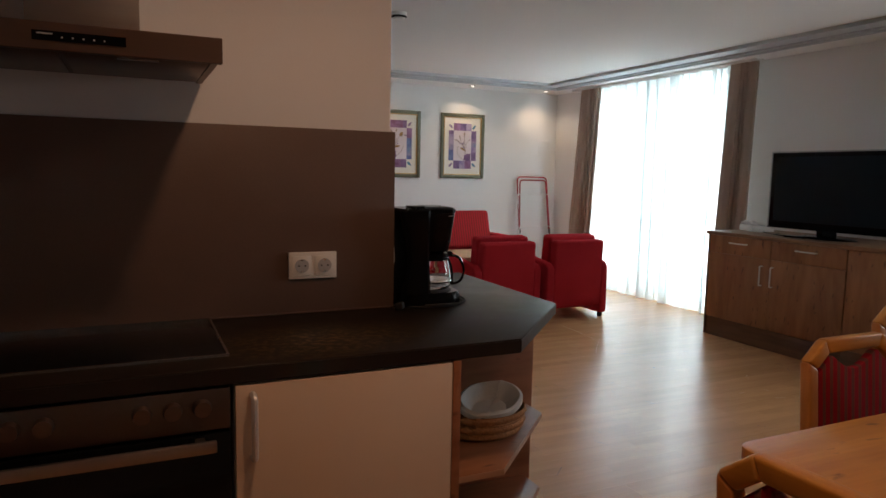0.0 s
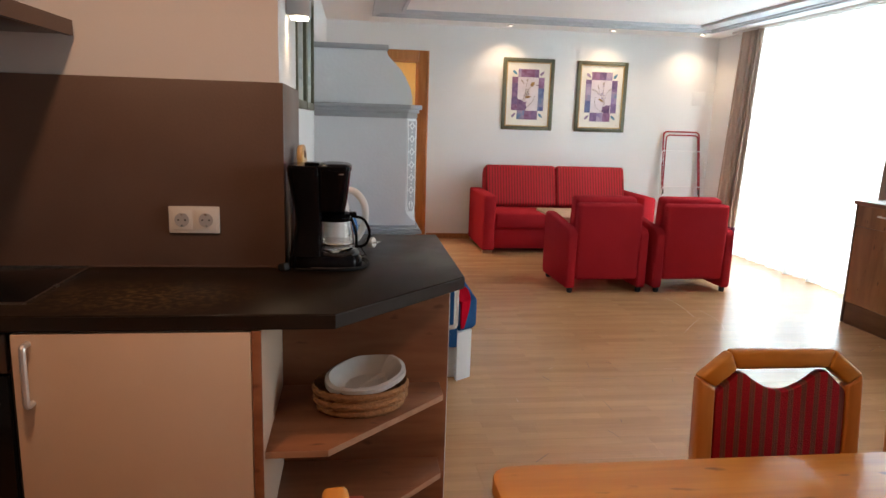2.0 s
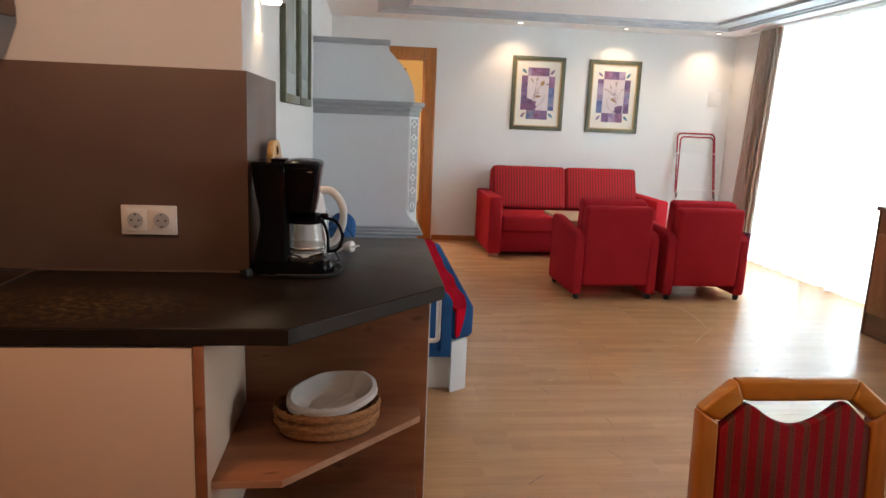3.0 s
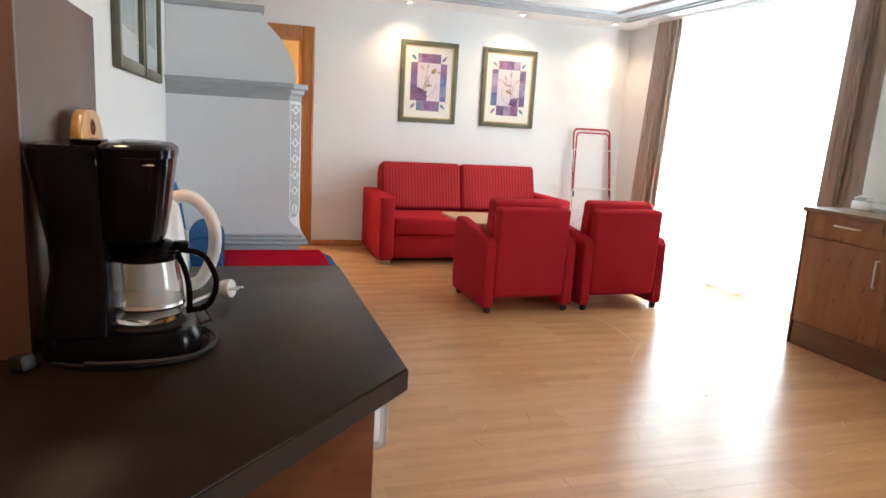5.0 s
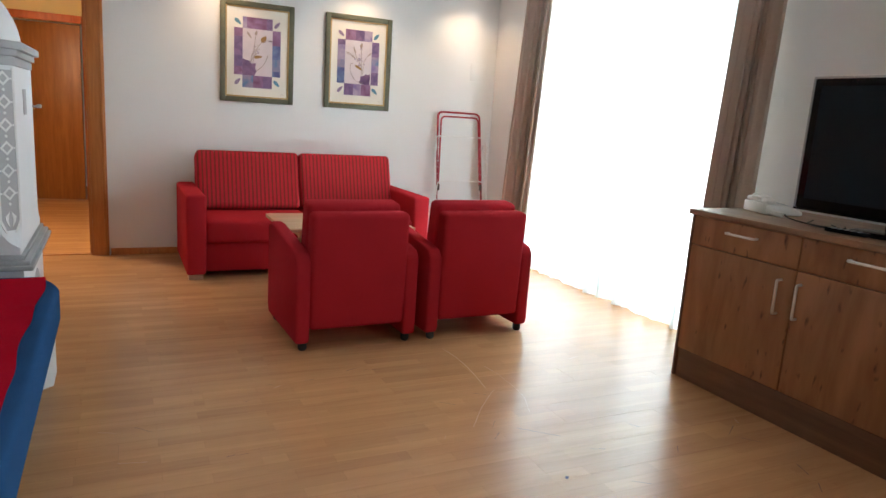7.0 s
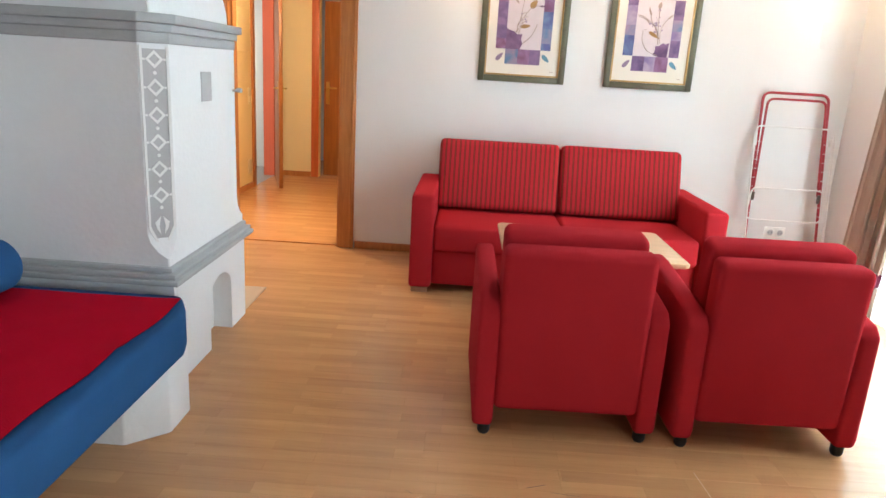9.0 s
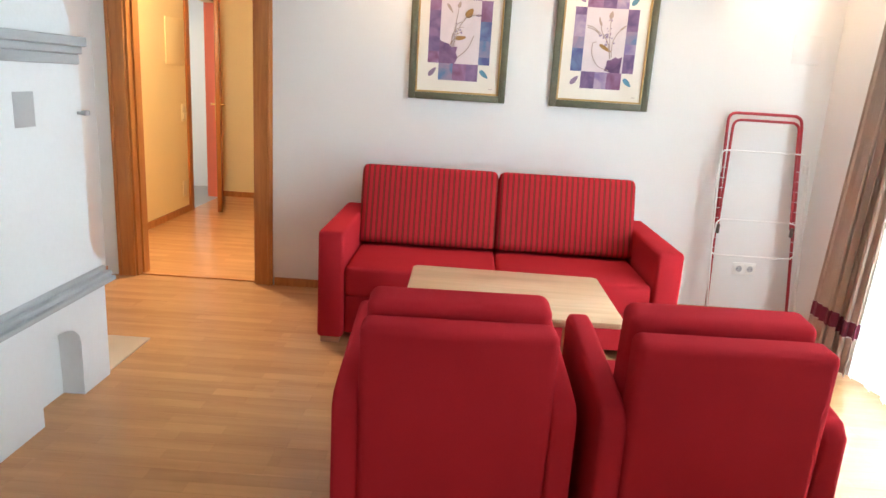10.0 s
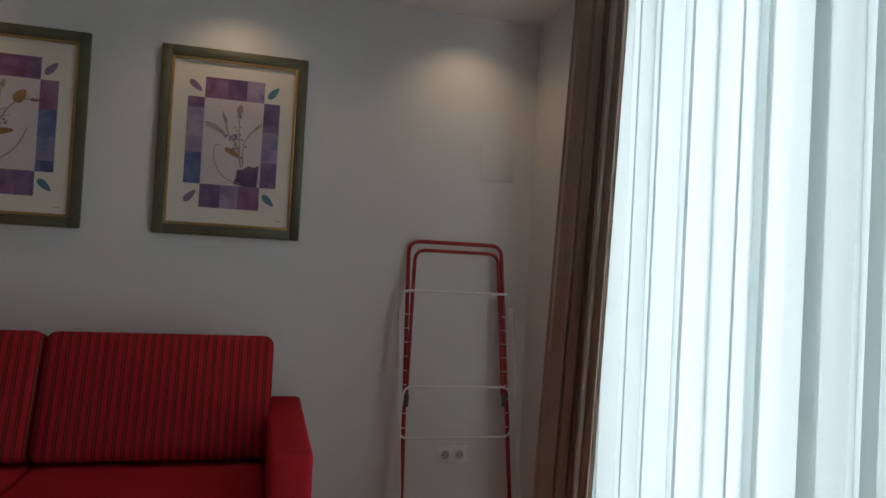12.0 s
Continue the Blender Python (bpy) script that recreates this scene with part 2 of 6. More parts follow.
CHAIRSTRIPE = striped("chair_striped_cloth", [(0.0, (0.37, 0.020, 0.032)), (0.46, (0.37, 0.020, 0.032)), (0.51, (0.25, 0.085, 0.060)), (0.56, (0.19, 0.060, 0.050)),
                                              (0.66, (0.22, 0.085, 0.070)), (0.78, (0.19, 0.060, 0.050)), (0.88, (0.26, 0.090, 0.065)),
                                              (0.94, (0.37, 0.020, 0.032))], 0.031)
BLANKET = mat("red_blanket", (0.48, 0.005, 0.022), 0.95, var=0.12, vscale=7, bump=0.7, bscale=260, spec=0.04)
BLUE = mat("blue_upholstery", (0.024, 0.088, 0.225), 0.9, var=0.12, vscale=5, bump=0.5, bscale=380, spec=0.05)
DRAPE = mat("taupe_curtain_cloth", (0.50, 0.40, 0.335), 0.9, var=0.12, vscale=9, bump=0.4, bscale=320, stretch=(1, 1, 0.15), spec=0.05)
DRAPEBAND = mat("burgundy_curtain_band", (0.19, 0.028, 0.065), 0.85, var=0.1, bump=0.4, bscale=320)
SHEER = sheer_cloth("sheer_curtain_cloth")
WORKTOP = mat("dark_brown_worktop", (0.018, 0.012, 0.008), 0.34, var=0.35, vscale=10, bump=0.05, bscale=200, spec=0.11, rvar=0.07)
# darker, browner than the chimney's STEEL: the canopy's dark reflection is in the colour
HOODSTEEL = mat("hood_steel_dark_reflection", (0.17, 0.115, 0.09), 0.38, metal=0.85, var=0.08, vscale=3, bump=0.05, bscale=60, stretch=(1, 1, 40))
DARKSTEEL = mat("dark_brushed_steel", (0.13, 0.10, 0.085), 0.42, metal=0.9, var=0.08, vscale=3)
EDGEBLACK = mat("black_worktop_edge", (0.010, 0.007, 0.005), 0.42, var=0.2)
SPLASH = mat("taupe_splashback", (0.126, 0.075, 0.053), 0.5, var=0.12, vscale=4.5, bump=0.1, bscale=150)
CREAM = mat("cream_cabinet_front", (0.74, 0.58, 0.44), 0.42, var=0.015)
WHITEP = mat("white_lacquer", (0.80, 0.80, 0.79), 0.4, var=0.02)
WHITEPL = mat("white_plastic", (0.82, 0.81, 0.78), 0.3, var=0.02)
STEEL = mat("brushed_steel", (0.40, 0.36, 0.32), 0.36, metal=1.0, var=0.08, vscale=3, bump=0.08, bscale=60, stretch=(1, 1, 40))
CHROME = mat("satin_chrome", (0.72, 0.71, 0.69), 0.25, metal=1.0, var=0.03)
HANDLE = mat("matt_nickel", (0.74, 0.73, 0.71), 0.42, metal=0.7, var=0.03)
BLACKGLASS = mat("black_ceramic_glass", (0.005, 0.005, 0.0055), 0.10, var=0.1, spec=0.25)
BLACKPL = mat("black_plastic", (0.004, 0.004, 0.005), 0.14, var=0.15, spec=0.12, rvar=0.02)
BLACKMATT = mat("black_rubber", (0.012, 0.012, 0.012), 0.6, var=0.1)
SILVER = mat("silver_plastic", (0.42, 0.43, 0.44), 0.3, metal=0.3, var=0.03)
SCREEN = mat("dark_screen", (0.007, 0.011, 0.017), 0.30, var=0.1, spec=0.10)
STOVE = mat("whitewashed_stove_plaster", (0.77, 0.80, 0.82), 0.8, var=0.03, vscale=2.2, bump=0.35, bscale=45)
STOVEGREY = mat("grey_stove_moulding", (0.40, 0.42, 0.44), 0.7, var=0.10, vscale=6, stretch=(1, 1, 6), bump=0.2, bscale=60)
STOVEORN = mat("grey_ornament_paint", (0.45, 0.46, 0.48), 0.75, var=0.06)
STOVEWHT = mat("white_ornament_paint", (0.80, 0.81, 0.81), 0.75, var=0.03)
FRAMEGREEN = mat("dark_green_frame", (0.115, 0.118, 0.074), 0.45, var=0.25, vscale=18, bump=0.3, bscale=80)
GOLD = mat("gilded_edge", (0.50, 0.32, 0.13), 0.38, metal=0.6, var=0.2, vscale=20)
MATBOARD = mat("cream_mount_board", (0.78, 0.74, 0.66), 0.9, var=0.02)
PRINT = mat("pale_lilac_print", (0.66, 0.58, 0.60), 0.9, var=0.08, vscale=9)


def watercolour(name, dark, light):
    """Two washes of colour run into one another, cloudy, with a darker dried rim here and there."""
    m = mat(name, light, 0.9, var=0.1)
    n, l = m.node_tree.nodes, m.node_tree.links
    tc, oi, sh = n.new("ShaderNodeTexCoord"), n.new("ShaderNodeObjectInfo"), n.new("ShaderNodeVectorMath")
    sh.operation, sh.inputs[1].default_value = "MULTIPLY_ADD", (3.0, 5.0, 4.0)
    l.new(oi.outputs["Random"], sh.inputs[0])
    l.new(tc.outputs["Object"], sh.inputs[2])
    nz, ramp = n.new("ShaderNodeTexNoise"), n.new("ShaderNodeValToRGB")
    nz.inputs["Scale"].default_value, nz.inputs["Detail"].default_value, nz.inputs["Distortion"].default_value = 11, 4, 0.8
    l.new(sh.outputs[0], nz.inputs["Vector"])
    ramp.color_ramp.elements[0].position, ramp.color_ramp.elements[0].color = 0.36, (*dark, 1)
    ramp.color_ramp.elements[1].position, ramp.color_ramp.elements[1].color = 0.64, (*light, 1)
    l.new(nz.outputs[0], ramp.inputs[0])
    l.new(ramp.outputs[0], n["Principled BSDF"].inputs["Base Color"])
    return m


INK = watercolour("dark_plum_ink", (0.10, 0.05, 0.13), (0.22, 0.12, 0.22))
STEM = mat("brown_ink_line", (0.40, 0.31, 0.27), 0.9, var=0.2)
PANE = glass_mat("clear_glass")
# opaque greys that stand in for reflections on the picture glass
PICMOUNT = mat("mount_with_glass_reflection", (0.56, 0.60, 0.58), 0.25, var=0.04, spec=0.4)
PICGLASS = mat("print_with_glass_reflection", (0.40, 0.45, 0.43), 0.25, var=0.15, vscale=3, spec=0.3)
REDTUBE = mat("red_enamel_tube", (0.34, 0.011, 0.020), 0.32, var=0.05)
WHITETUBE = mat("white_enamel_tube", (0.78, 0.77, 0.75), 0.35, var=0.03)
WICKER = mat("woven_straw", (0.44, 0.215, 0.085), 0.8, var=0.32, vscale=60, bump=0.9, bscale=140)
CLOTH = mat("grey_white_napkin", (0.74, 0.72, 0.70), 0.95, var=0.05, vscale=9, bump=0.4, bscale=240)
LAMPGLOW = mat("lamp_glow", (1.0, 0.83, 0.6), 0.5, var=0.0, glow=14.0)
BRASS = mat("worn_brass", (0.62, 0.42, 0.16), 0.32, metal=1.0, var=0.08)
IVORY = mat("ivory_plastic", (0.80, 0.68, 0.44), 0.4, var=0.03)
REDWOOD = wood("red_brown_frame_wood", (0.40, 0.085, 0.022), (0.58, 0.14, 0.045), "z", 1.4, 0.4)
CORAL = mat("coral_paint", (0.72, 0.17, 0.10), 0.6, var=0.04)
TILE = mat("grey_floor_tile", (0.30, 0.29, 0.28), 0.4, var=0.08)
INKCLOTH = mat("dark_piping_cloth", (0.07, 0.018, 0.020), 0.9, var=0.1, bump=0.4, bscale=300)
SCRATCH = mat("pale_scratch", (0.66, 0.43, 0.26), 0.5, var=0.1)
MARK = mat("dark_scuff", (0.08, 0.06, 0.05), 0.7, var=0.1)
PLATE = mat("pale_hearth_plate", (0.55, 0.45, 0.34), 0.35, var=0.06)
BOARD = wood("golden_board_wood", (0.46, 0.21, 0.04), (0.72, 0.40, 0.09), "z", 1.5, 0.35, coat=0.3)
GRASS = mat("lawn", (0.05, 0.10, 0.025), 0.95, var=0.3, vscale=1.5)
LEAF = mat("foliage", (0.05, 0.11, 0.03), 0.8, var=0.35, vscale=2)
STONE = mat("terrace_stone", (0.36, 0.35, 0.33), 0.8, var=0.1)
PURPLES = [watercolour("print_wash", a, b) for a, b in
           (((0.13, 0.085, 0.19), (0.25, 0.15, 0.28)), ((0.20, 0.085, 0.16), (0.30, 0.17, 0.31)), ((0.10, 0.20, 0.36), (0.33, 0.24, 0.33)),
            ((0.23, 0.17, 0.34), (0.42, 0.33, 0.44)), ((0.09, 0.10, 0.25), (0.16, 0.22, 0.38)))]
OCHRE = mat("ochre_wash", (0.33, 0.19, 0.07), 0.9, var=0.3, vscale=30)
BERRY = mat("lilac_wash", (0.27, 0.20, 0.32), 0.9, var=0.2, vscale=30)
LEAFINK = [mat("print_leaf", c, 0.9, var=0.15) for c in ((0.10, 0.24, 0.33), (0.28, 0.20, 0.30))]


# ---- mesh helpers ----
def box(lo, hi, bev=0.0, seg=2):
    bm = bmesh.new()
    bmesh.ops.create_cube(bm, size=1)
    for v in bm.verts:
        v.co = Vector([lo[i] + (v.co[i] + 0.5) * (hi[i] - lo[i]) for i in range(3)])
    if bev:
        bmesh.ops.bevel(bm, geom=bm.edges[:], offset=bev, segments=seg, affect="EDGES", profile=0.5)
    return bm


def prism(pts, a, b, axis="z", bev=0.0, seg=2):
    """A flat outline drawn out from a to b along an axis; the outline's two coordinates are the other axes in order."""
    bm = bmesh.new()
    k = "xyz".index(axis)

    def put(p, h):
        q = list(p)
        q.insert(k, h)
        return bm.verts.new(q)
    low, high = [put(p, a) for p in pts], [put(p, b) for p in pts]
    bm.faces.new(low)
    bm.faces.new(high)
    n = len(pts)
    for i in range(n):
        bm.faces.new((low[i], low[(i + 1) % n], high[(i + 1) % n], high[i]))
    bmesh.ops.recalc_face_normals(bm, faces=bm.faces[:])
    if bev:
        bmesh.ops.bevel(bm, geom=bm.edges[:], offset=bev, segments=seg, affect="EDGES", profile=0.5)
    return bm


def lathe(profile, centre=(0, 0, 0), seg=28, sx=1.0, sy=1.0):
    """A turned shape from (radius, height) pairs."""
    bm = bmesh.new()
    rings = []
    for r, z in profile:
        if r < 1e-5:
            rings.append([bm.verts.new((centre[0], centre[1], centre[2] + z))])
        else:
            rings.append([bm.verts.new((centre[0] + sx * r * math.cos(6.283185 * i / seg), centre[1] + sy * r * math.sin(6.283185 * i / seg),
                                        centre[2] + z)) for i in range(seg)])
    for a, b in zip(rings, rings[1:]):
        for i in range(seg):
            j = (i + 1) % seg
            f = [a[i % len(a)], a[j % len(a)], b[j % len(b)], b[i % len(b)]]
            f = list(dict.fromkeys(f))
            if len(f) > 2:
                bm.faces.new(f)
    for ring in (rings[0], rings[-1]):
        if len(ring) > 2:
            bm.faces.new(ring)
    bmesh.ops.recalc_face_normals(bm, faces=bm.faces[:])
    return bm


def tube(path, r, seg=8, closed=False):
    """A round bar along a line of points."""
    bm = bmesh.new()
    pts = [Vector(p) for p in path]
    n = len(pts)
    rings = []
    ref = None
    for i, p in enumerate(pts):
        a = pts[(i - 1) % n] if (closed or i) else pts[0]
        b = pts[(i + 1) % n] if (closed or i < n - 1) else pts[-1]
        t = (b - a).normalized()
        if ref is None:
            ref = t.orthogonal().normalized()
        ref = (ref - t * ref.dot(t)).normalized()
        side = t.cross(ref)
        rings.append([bm.verts.new(p + r * (math.cos(6.283185 * k / seg) * ref + math.sin(6.283185 * k / seg) * side)) for k in range(seg)])
    for i in range(n if closed else n - 1):
        a, b = rings[i], rings[(i + 1) % n]
        for k in range(seg):
            bm.faces.new((a[k], a[(k + 1) % seg], b[(k + 1) % seg], b[k]))
    if not closed:
        bm.faces.new(rings[0])
        bm.faces.new(rings[-1])
    bmesh.ops.recalc_face_normals(bm, faces=bm.faces[:])
    return bm


def bent(pts, r=0.03, n=5):
    """Points of a line with its inner corners rounded."""
    out = [Vector(pts[0])]
    for a, b, c in zip(pts, pts[1:], pts[2:]):
        a, b, c = Vector(a), Vector(b), Vector(c)
        k = min(r, (a - b).length / 2, (c - b).length / 2)
        p, q = b + (a - b).normalized() * k, b + (c - b).normalized() * k
        for i in range(n + 1):
            u = i / n
            out.append((1 - u) ** 2 * p + 2 * u * (1 - u) * b + u * u * q)
    out.append(Vector(pts[-1]))
    return out


def join(*parts):
    """Several pieces of one part in one mesh."""
    bm = bmesh.new()
    for b in parts:
        me = bpy.data.meshes.new("piece")
        b.to_mesh(me)
        b.free()
        bm.from_mesh(me)
        bpy.data.meshes.remove(me)
    return bm


def moved(bm, m):
    bmesh.ops.transform(bm, matrix=m, verts=bm.verts[:])
    return bm


def mesh_of(name, bm, material, angle=38):
    me = bpy.data.meshes.new(name)
    for f in bm.faces:
        f.smooth = True
    lim = radians(angle)
    for e in bm.edges:
        e.smooth = len(e.link_faces) == 2 and e.calc_face_angle(0) < lim
    bm.to_mesh(me)
    bm.free()
    me.materials.append(material)
    return me


def base_of(ob):
    v = Vector((0, 0, 0))
    while ob is not None:
        v += ob.location
        ob = ob.parent
    return v


def part(name, bm, material, parent, label="", local=False):
    """One mesh under a thing; the mesh is drawn in world metres unless local."""
    if not local:
        bmesh.ops.translate(bm, vec=-base_of(parent), verts=bm.verts[:])
    ob = new(name, mesh_of(name, bm, material))
    ob.parent = parent
    return tagged(ob, label)


def thing(name, loc, label, category, group="", kind=""):
    ob = new(name)
    ob.empty_display_size = 0.1
    ob.location = loc
    return tagged(ob, label, category, group, kind)


def solid(name, bm, material, label="", category="", kind="structure", loc=None, group=""):
    if loc is not None:
        bmesh.ops.translate(bm, vec=-Vector(loc), verts=bm.verts[:])
    ob = new(name, mesh_of(name, bm, material))
    if loc is not None:
        ob.location = loc
    return tagged(ob, label, category, group, kind)


# ---- structure ----
YB, XW, ZC = 7.925, 5.66, 2.40           # sofa wall, window wall, ceiling
XL, YK = 1.19, 2.215                      # pier at the counter end, kitchen wall
XB, YP = 1.10, 2.80                       # bench wall, set back behind the pier
WEST, SOUTH = -2.2, -1.6

DX0, DX1, DZ = 1.31, 2.12, 2.0            # doorway to the hall
solid("wall_north", join(box((XB - 0.12, YB, 0), (DX0 - 0.02, YB + 0.14, ZC)), box((DX1 + 0.02, YB, 0), (XW + 0.3, YB + 0.14, ZC)),
                         box((DX0 - 0.02, YB, DZ + 0.02), (DX1 + 0.02, YB + 0.14, ZC))), PLASTER, "white plastered sofa wall with a doorway", "wall")
WY0, WY1, WZ = 4.92, 7.10, 2.30           # window opening
solid("wall_east", join(box((XW, SOUTH - 0.2, 0), (XW + 0.3, 0.45, ZC)), box((XW, 0.45, 0), (XW + 0.3, 1.85, 0.90)), box((XW, 0.45, 2.10), (XW + 0.3, 1.85, ZC)), box((XW, 1.85, 0), (XW + 0.3, WY0, ZC)), box((XW, WY1, 0), (XW + 0.3, YB, ZC)),
                        box((XW, WY0, WZ), (XW + 0.3, WY1, ZC)), box((XW, WY0, -0.1), (XW + 0.3, WY1, 0.03))), PLASTER,
      "white plastered window wall", "wall")
solid("wall_pier", box((XL - 0.22, YK + 0.12, 0), (XL, YP, ZC)), PLASTER, "white plastered pier at the end of the kitchen wall", "wall")
solid("wall_west", box((XB - 0.12, YP, 0), (XB, YB, ZC)), PLASTER, "white plastered wall behind the bench", "wall")
solid("wall_kitchen", box((WEST - 0.12, YK, 0), (XL, YK + 0.12, ZC)), PLASTER, "white plastered kitchen wall", "wall")
solid("wall_kitchen_west", box((WEST - 0.12, SOUTH, 0), (WEST, YK, ZC)), PLASTER, "white plastered wall", "wall")
solid("wall_south", box((WEST - 0.12, SOUTH - 0.2, 0), (XW, SOUTH, ZC)), PLASTER, "white plastered wall", "wall")
solid("ceiling", box((WEST - 0.12, SOUTH - 0.2, ZC), (XW + 0.3, YB + 0.14, ZC + 0.12)), CEILING, "white painted ceiling", "ceiling")

# stepped stucco band round the ceiling panel
def ring(x0, x1, y0, y1, w, z0, z1):
    return join(box((x0, y0, z0), (x0 + w, y1, z1)), box((x1 - w, y0, z0), (x1, y1, z1)),
                box((x0 + w, y1 - w, z0), (x1 - w, y1, z1)), box((x0 + w, y0, z0), (x1 - w, y0 + w, z1)))


solid("ceiling_trim", join(ring(1.58, 5.24, -1.2, 7.30, 0.035, ZC - 0.035, ZC + 0.01), ring(1.618, 5.202, -1.162, 7.262, 0.035, ZC - 0.022, ZC + 0.01),
                           ring(1.656, 5.164, -1.124, 7.224, 0.20, ZC - 0.010, ZC + 0.01), ring(1.859, 4.961, -0.921, 7.021, 0.028, ZC - 0.028, ZC + 0.01)),
      STUCCO, "grey stepped stucco moulding round the ceiling", "moulding")

solid("baseboard_north", join(box((DX1 + 0.125, YB - 0.016, 0), (XW, YB, 0.055), 0.004)), DOORWOOD, "brown wooden skirting", "skirting")
solid("baseboard_east", join(box((XW - 0.016, 7.2, 0), (XW, YB - 0.02, 0.055), 0.004)), DOORWOOD, "brown wooden skirting", "skirting")
solid("baseboard_west", box((XB, 6.5, 0), (XB + 0.016, YB - 0.001, 0.055), 0.004), DOORWOOD, "brown wooden skirting", "skirting")

# door frame of the hall doorway
frame_thing = thing("door_1", (1.715, YB, 0), "open doorway with a brown wooden door frame", "doorway", kind="structure")
for a, b in ((DX0 - 0.115, DX0), (DX1, DX1 + 0.115)):
    part("door_casing", box((a, YB - 0.022, 0), (b, YB - 0.001, DZ + 0.115), 0.006), DOORWOOD, frame_thing)
    part("casing_bead", box((a + 0.012 if a < 1.5 else b - 0.03, YB - 0.034, 0), (a + 0.03 if a < 1.5 else b - 0.012, YB - 0.021, DZ + 0.09), 0.004), DOORWOOD, frame_thing)
part("door_casing", box((DX0 + 0.001, YB - 0.022, DZ), (DX1 - 0.001, YB - 0.001, DZ + 0.115), 0.006), DOORWOOD, frame_thing)
for a, b in ((DX0 - 0.02, DX0 + 0.012), (DX1 - 0.012, DX1 + 0.02)):
    part("door_jamb", box((a, YB + 0.001, 0), (b, YB + 0.139, DZ), 0.003), DOORWOOD, frame_thing)
    part("door_stop", box((a + 0.02, YB + 0.06, 0), (b + 0.012, YB + 0.138, DZ - 0.001)) if a < 1.5 else
         box((a - 0.012, YB + 0.06, 0), (b - 0.02, YB + 0.138, DZ - 0.001)), DOORWOOD, frame_thing)
part("door_head", box((DX0 + 0.013, YB + 0.001, DZ - 0.012), (DX1 - 0.013, YB + 0.139, DZ + 0.02), 0.003), DOORWOOD, frame_thing)
part("strike_plate", box((DX1 - 0.0145, YB + 0.015, 0.99), (DX1 - 0.0115, YB + 0.04, 1.13), 0.001), CHROME, frame_thing, "satin metal strike plate")
part("threshold", box((DX0 + 0.012, YB + 0.03, 0.0), (DX1 - 0.012, YB + 0.06, 0.006), 0.002), DOORWOOD, frame_thing)

# hall beyond the doorway
HY, HX = 11.05, 0.77
solid("wall_hall_west", join(box((HX - 0.12, YB + 0.14, 0), (HX, 10.22, ZC)), box((HX - 0.12, 10.22, 2.05), (HX, 11.0, ZC)),
                             box((HX - 0.12, 11.0, 0), (HX, HY + 0.12, ZC))), YELLOW, "yellow painted hall wall with an open doorway", "wall")
solid("wall_hall_north", join(box((HX, HY, 0), (1.28, HY + 0.12, ZC)), box((1.98, HY, 0), (3.0, HY + 0.12, ZC)), box((1.28, HY, 2.03), (1.98, HY + 0.12, ZC))),
      YELLOW, "yellow painted hall wall with a door", "wall")
solid("wall_hall_east", box((3.0, YB + 0.14, 0), (3.12, HY + 0.12, ZC)), YELLOW, "yellow painted hall wall", "wall")
solid("wall_hall_south", box((HX - 0.12, YB + 0.05, 0), (XB - 0.12, YB + 0.14, ZC)), YELLOW, "yellow painted hall wall", "wall")
solid("ceiling_hall", box((-1.0, YB + 0.14, ZC), (3.12, 12.6, ZC + 0.1)), CEILING, "white hall ceiling", "ceiling")
solid("floor_hall", box((HX, YB + 0.02, -0.1), (3.0, 12.6, 0.0)), FLOOR, "wooden laminate hall floor", "floor")
solid("baseboard_hall", join(box((HX, YB + 0.14, 0), (HX + 0.014, 10.14, 0.06)), box((HX + 0.014, HY - 0.014, 0), (1.19, HY, 0.06)),
                             box((2.07, HY - 0.014, 0), (3.0, HY, 0.06))), DOORWOOD, "brown wooden hall skirting", "skirting")
solid("floor_side_room", box((-1.0, 9.6, -0.1), (HX, 12.6, -0.002)), TILE, "grey tiled side room floor", "floor")
solid("wall_side_room", join(box((-1.1, 9.5, 0), (-1.0, 12.6, ZC)), box((-1.0, 9.5, 0), (HX - 0.12, 9.6, ZC)), box((-1.0, 11.6, 0), (HX - 0.12, 11.7, ZC)),
                             box((HX, 12.5, 0), (3.0, 12.6, ZC))), PLASTER, "white side room walls", "wall")
side_frame = thing("door_2", (HX, 10.6, 0), "coral door frame of the side room", "doorway", kind="structure")
for a, b in ((10.14, 10.225), (10.99, 11.05)):
    part("door_casing", box((HX, a, 0), (HX + 0.02, b, 2.12), 0.004), CORAL if a > 10.5 else DOORWOOD, side_frame)
part("door_jamb", box((HX - 0.125, 10.97, 0), (HX - 0.001, 10.998, 2.045)), CORAL, side_frame)
part("door_casing", box((HX, 10.226, 2.05), (HX + 0.02, 10.989, 2.12), 0.004), DOORWOOD, side_frame)

# side room door leaf, standing open
leaf_open = thing("hall_door", (0.83, 10.86, 0), "open pale wooden hall door with lever handle", "door")
part("door_leaf", moved(box((0, -0.02, 0.01), (0.80, 0.02, 2.0), 0.003), pose(0, 0, 0, 0, 0, -71)), HALLDOOR, leaf_open, local=True)
for s in (-1, 1):
    part("lever_handle", moved(join(tube(bent([(0.74, 0.021 * s, 1.05), (0.74, 0.06 * s, 1.05), (0.62, 0.06 * s, 1.05)], 0.015), 0.009),
                                    box((0.72, 0.0205 * s if s > 0 else -0.027, 0.90), (0.76, 0.027 if s > 0 else -0.0205, 1.12), 0.002)),
                               pose(0, 0, 0, 0, 0, -71)), BRASS, leaf_open, "brass lever handle", local=True)
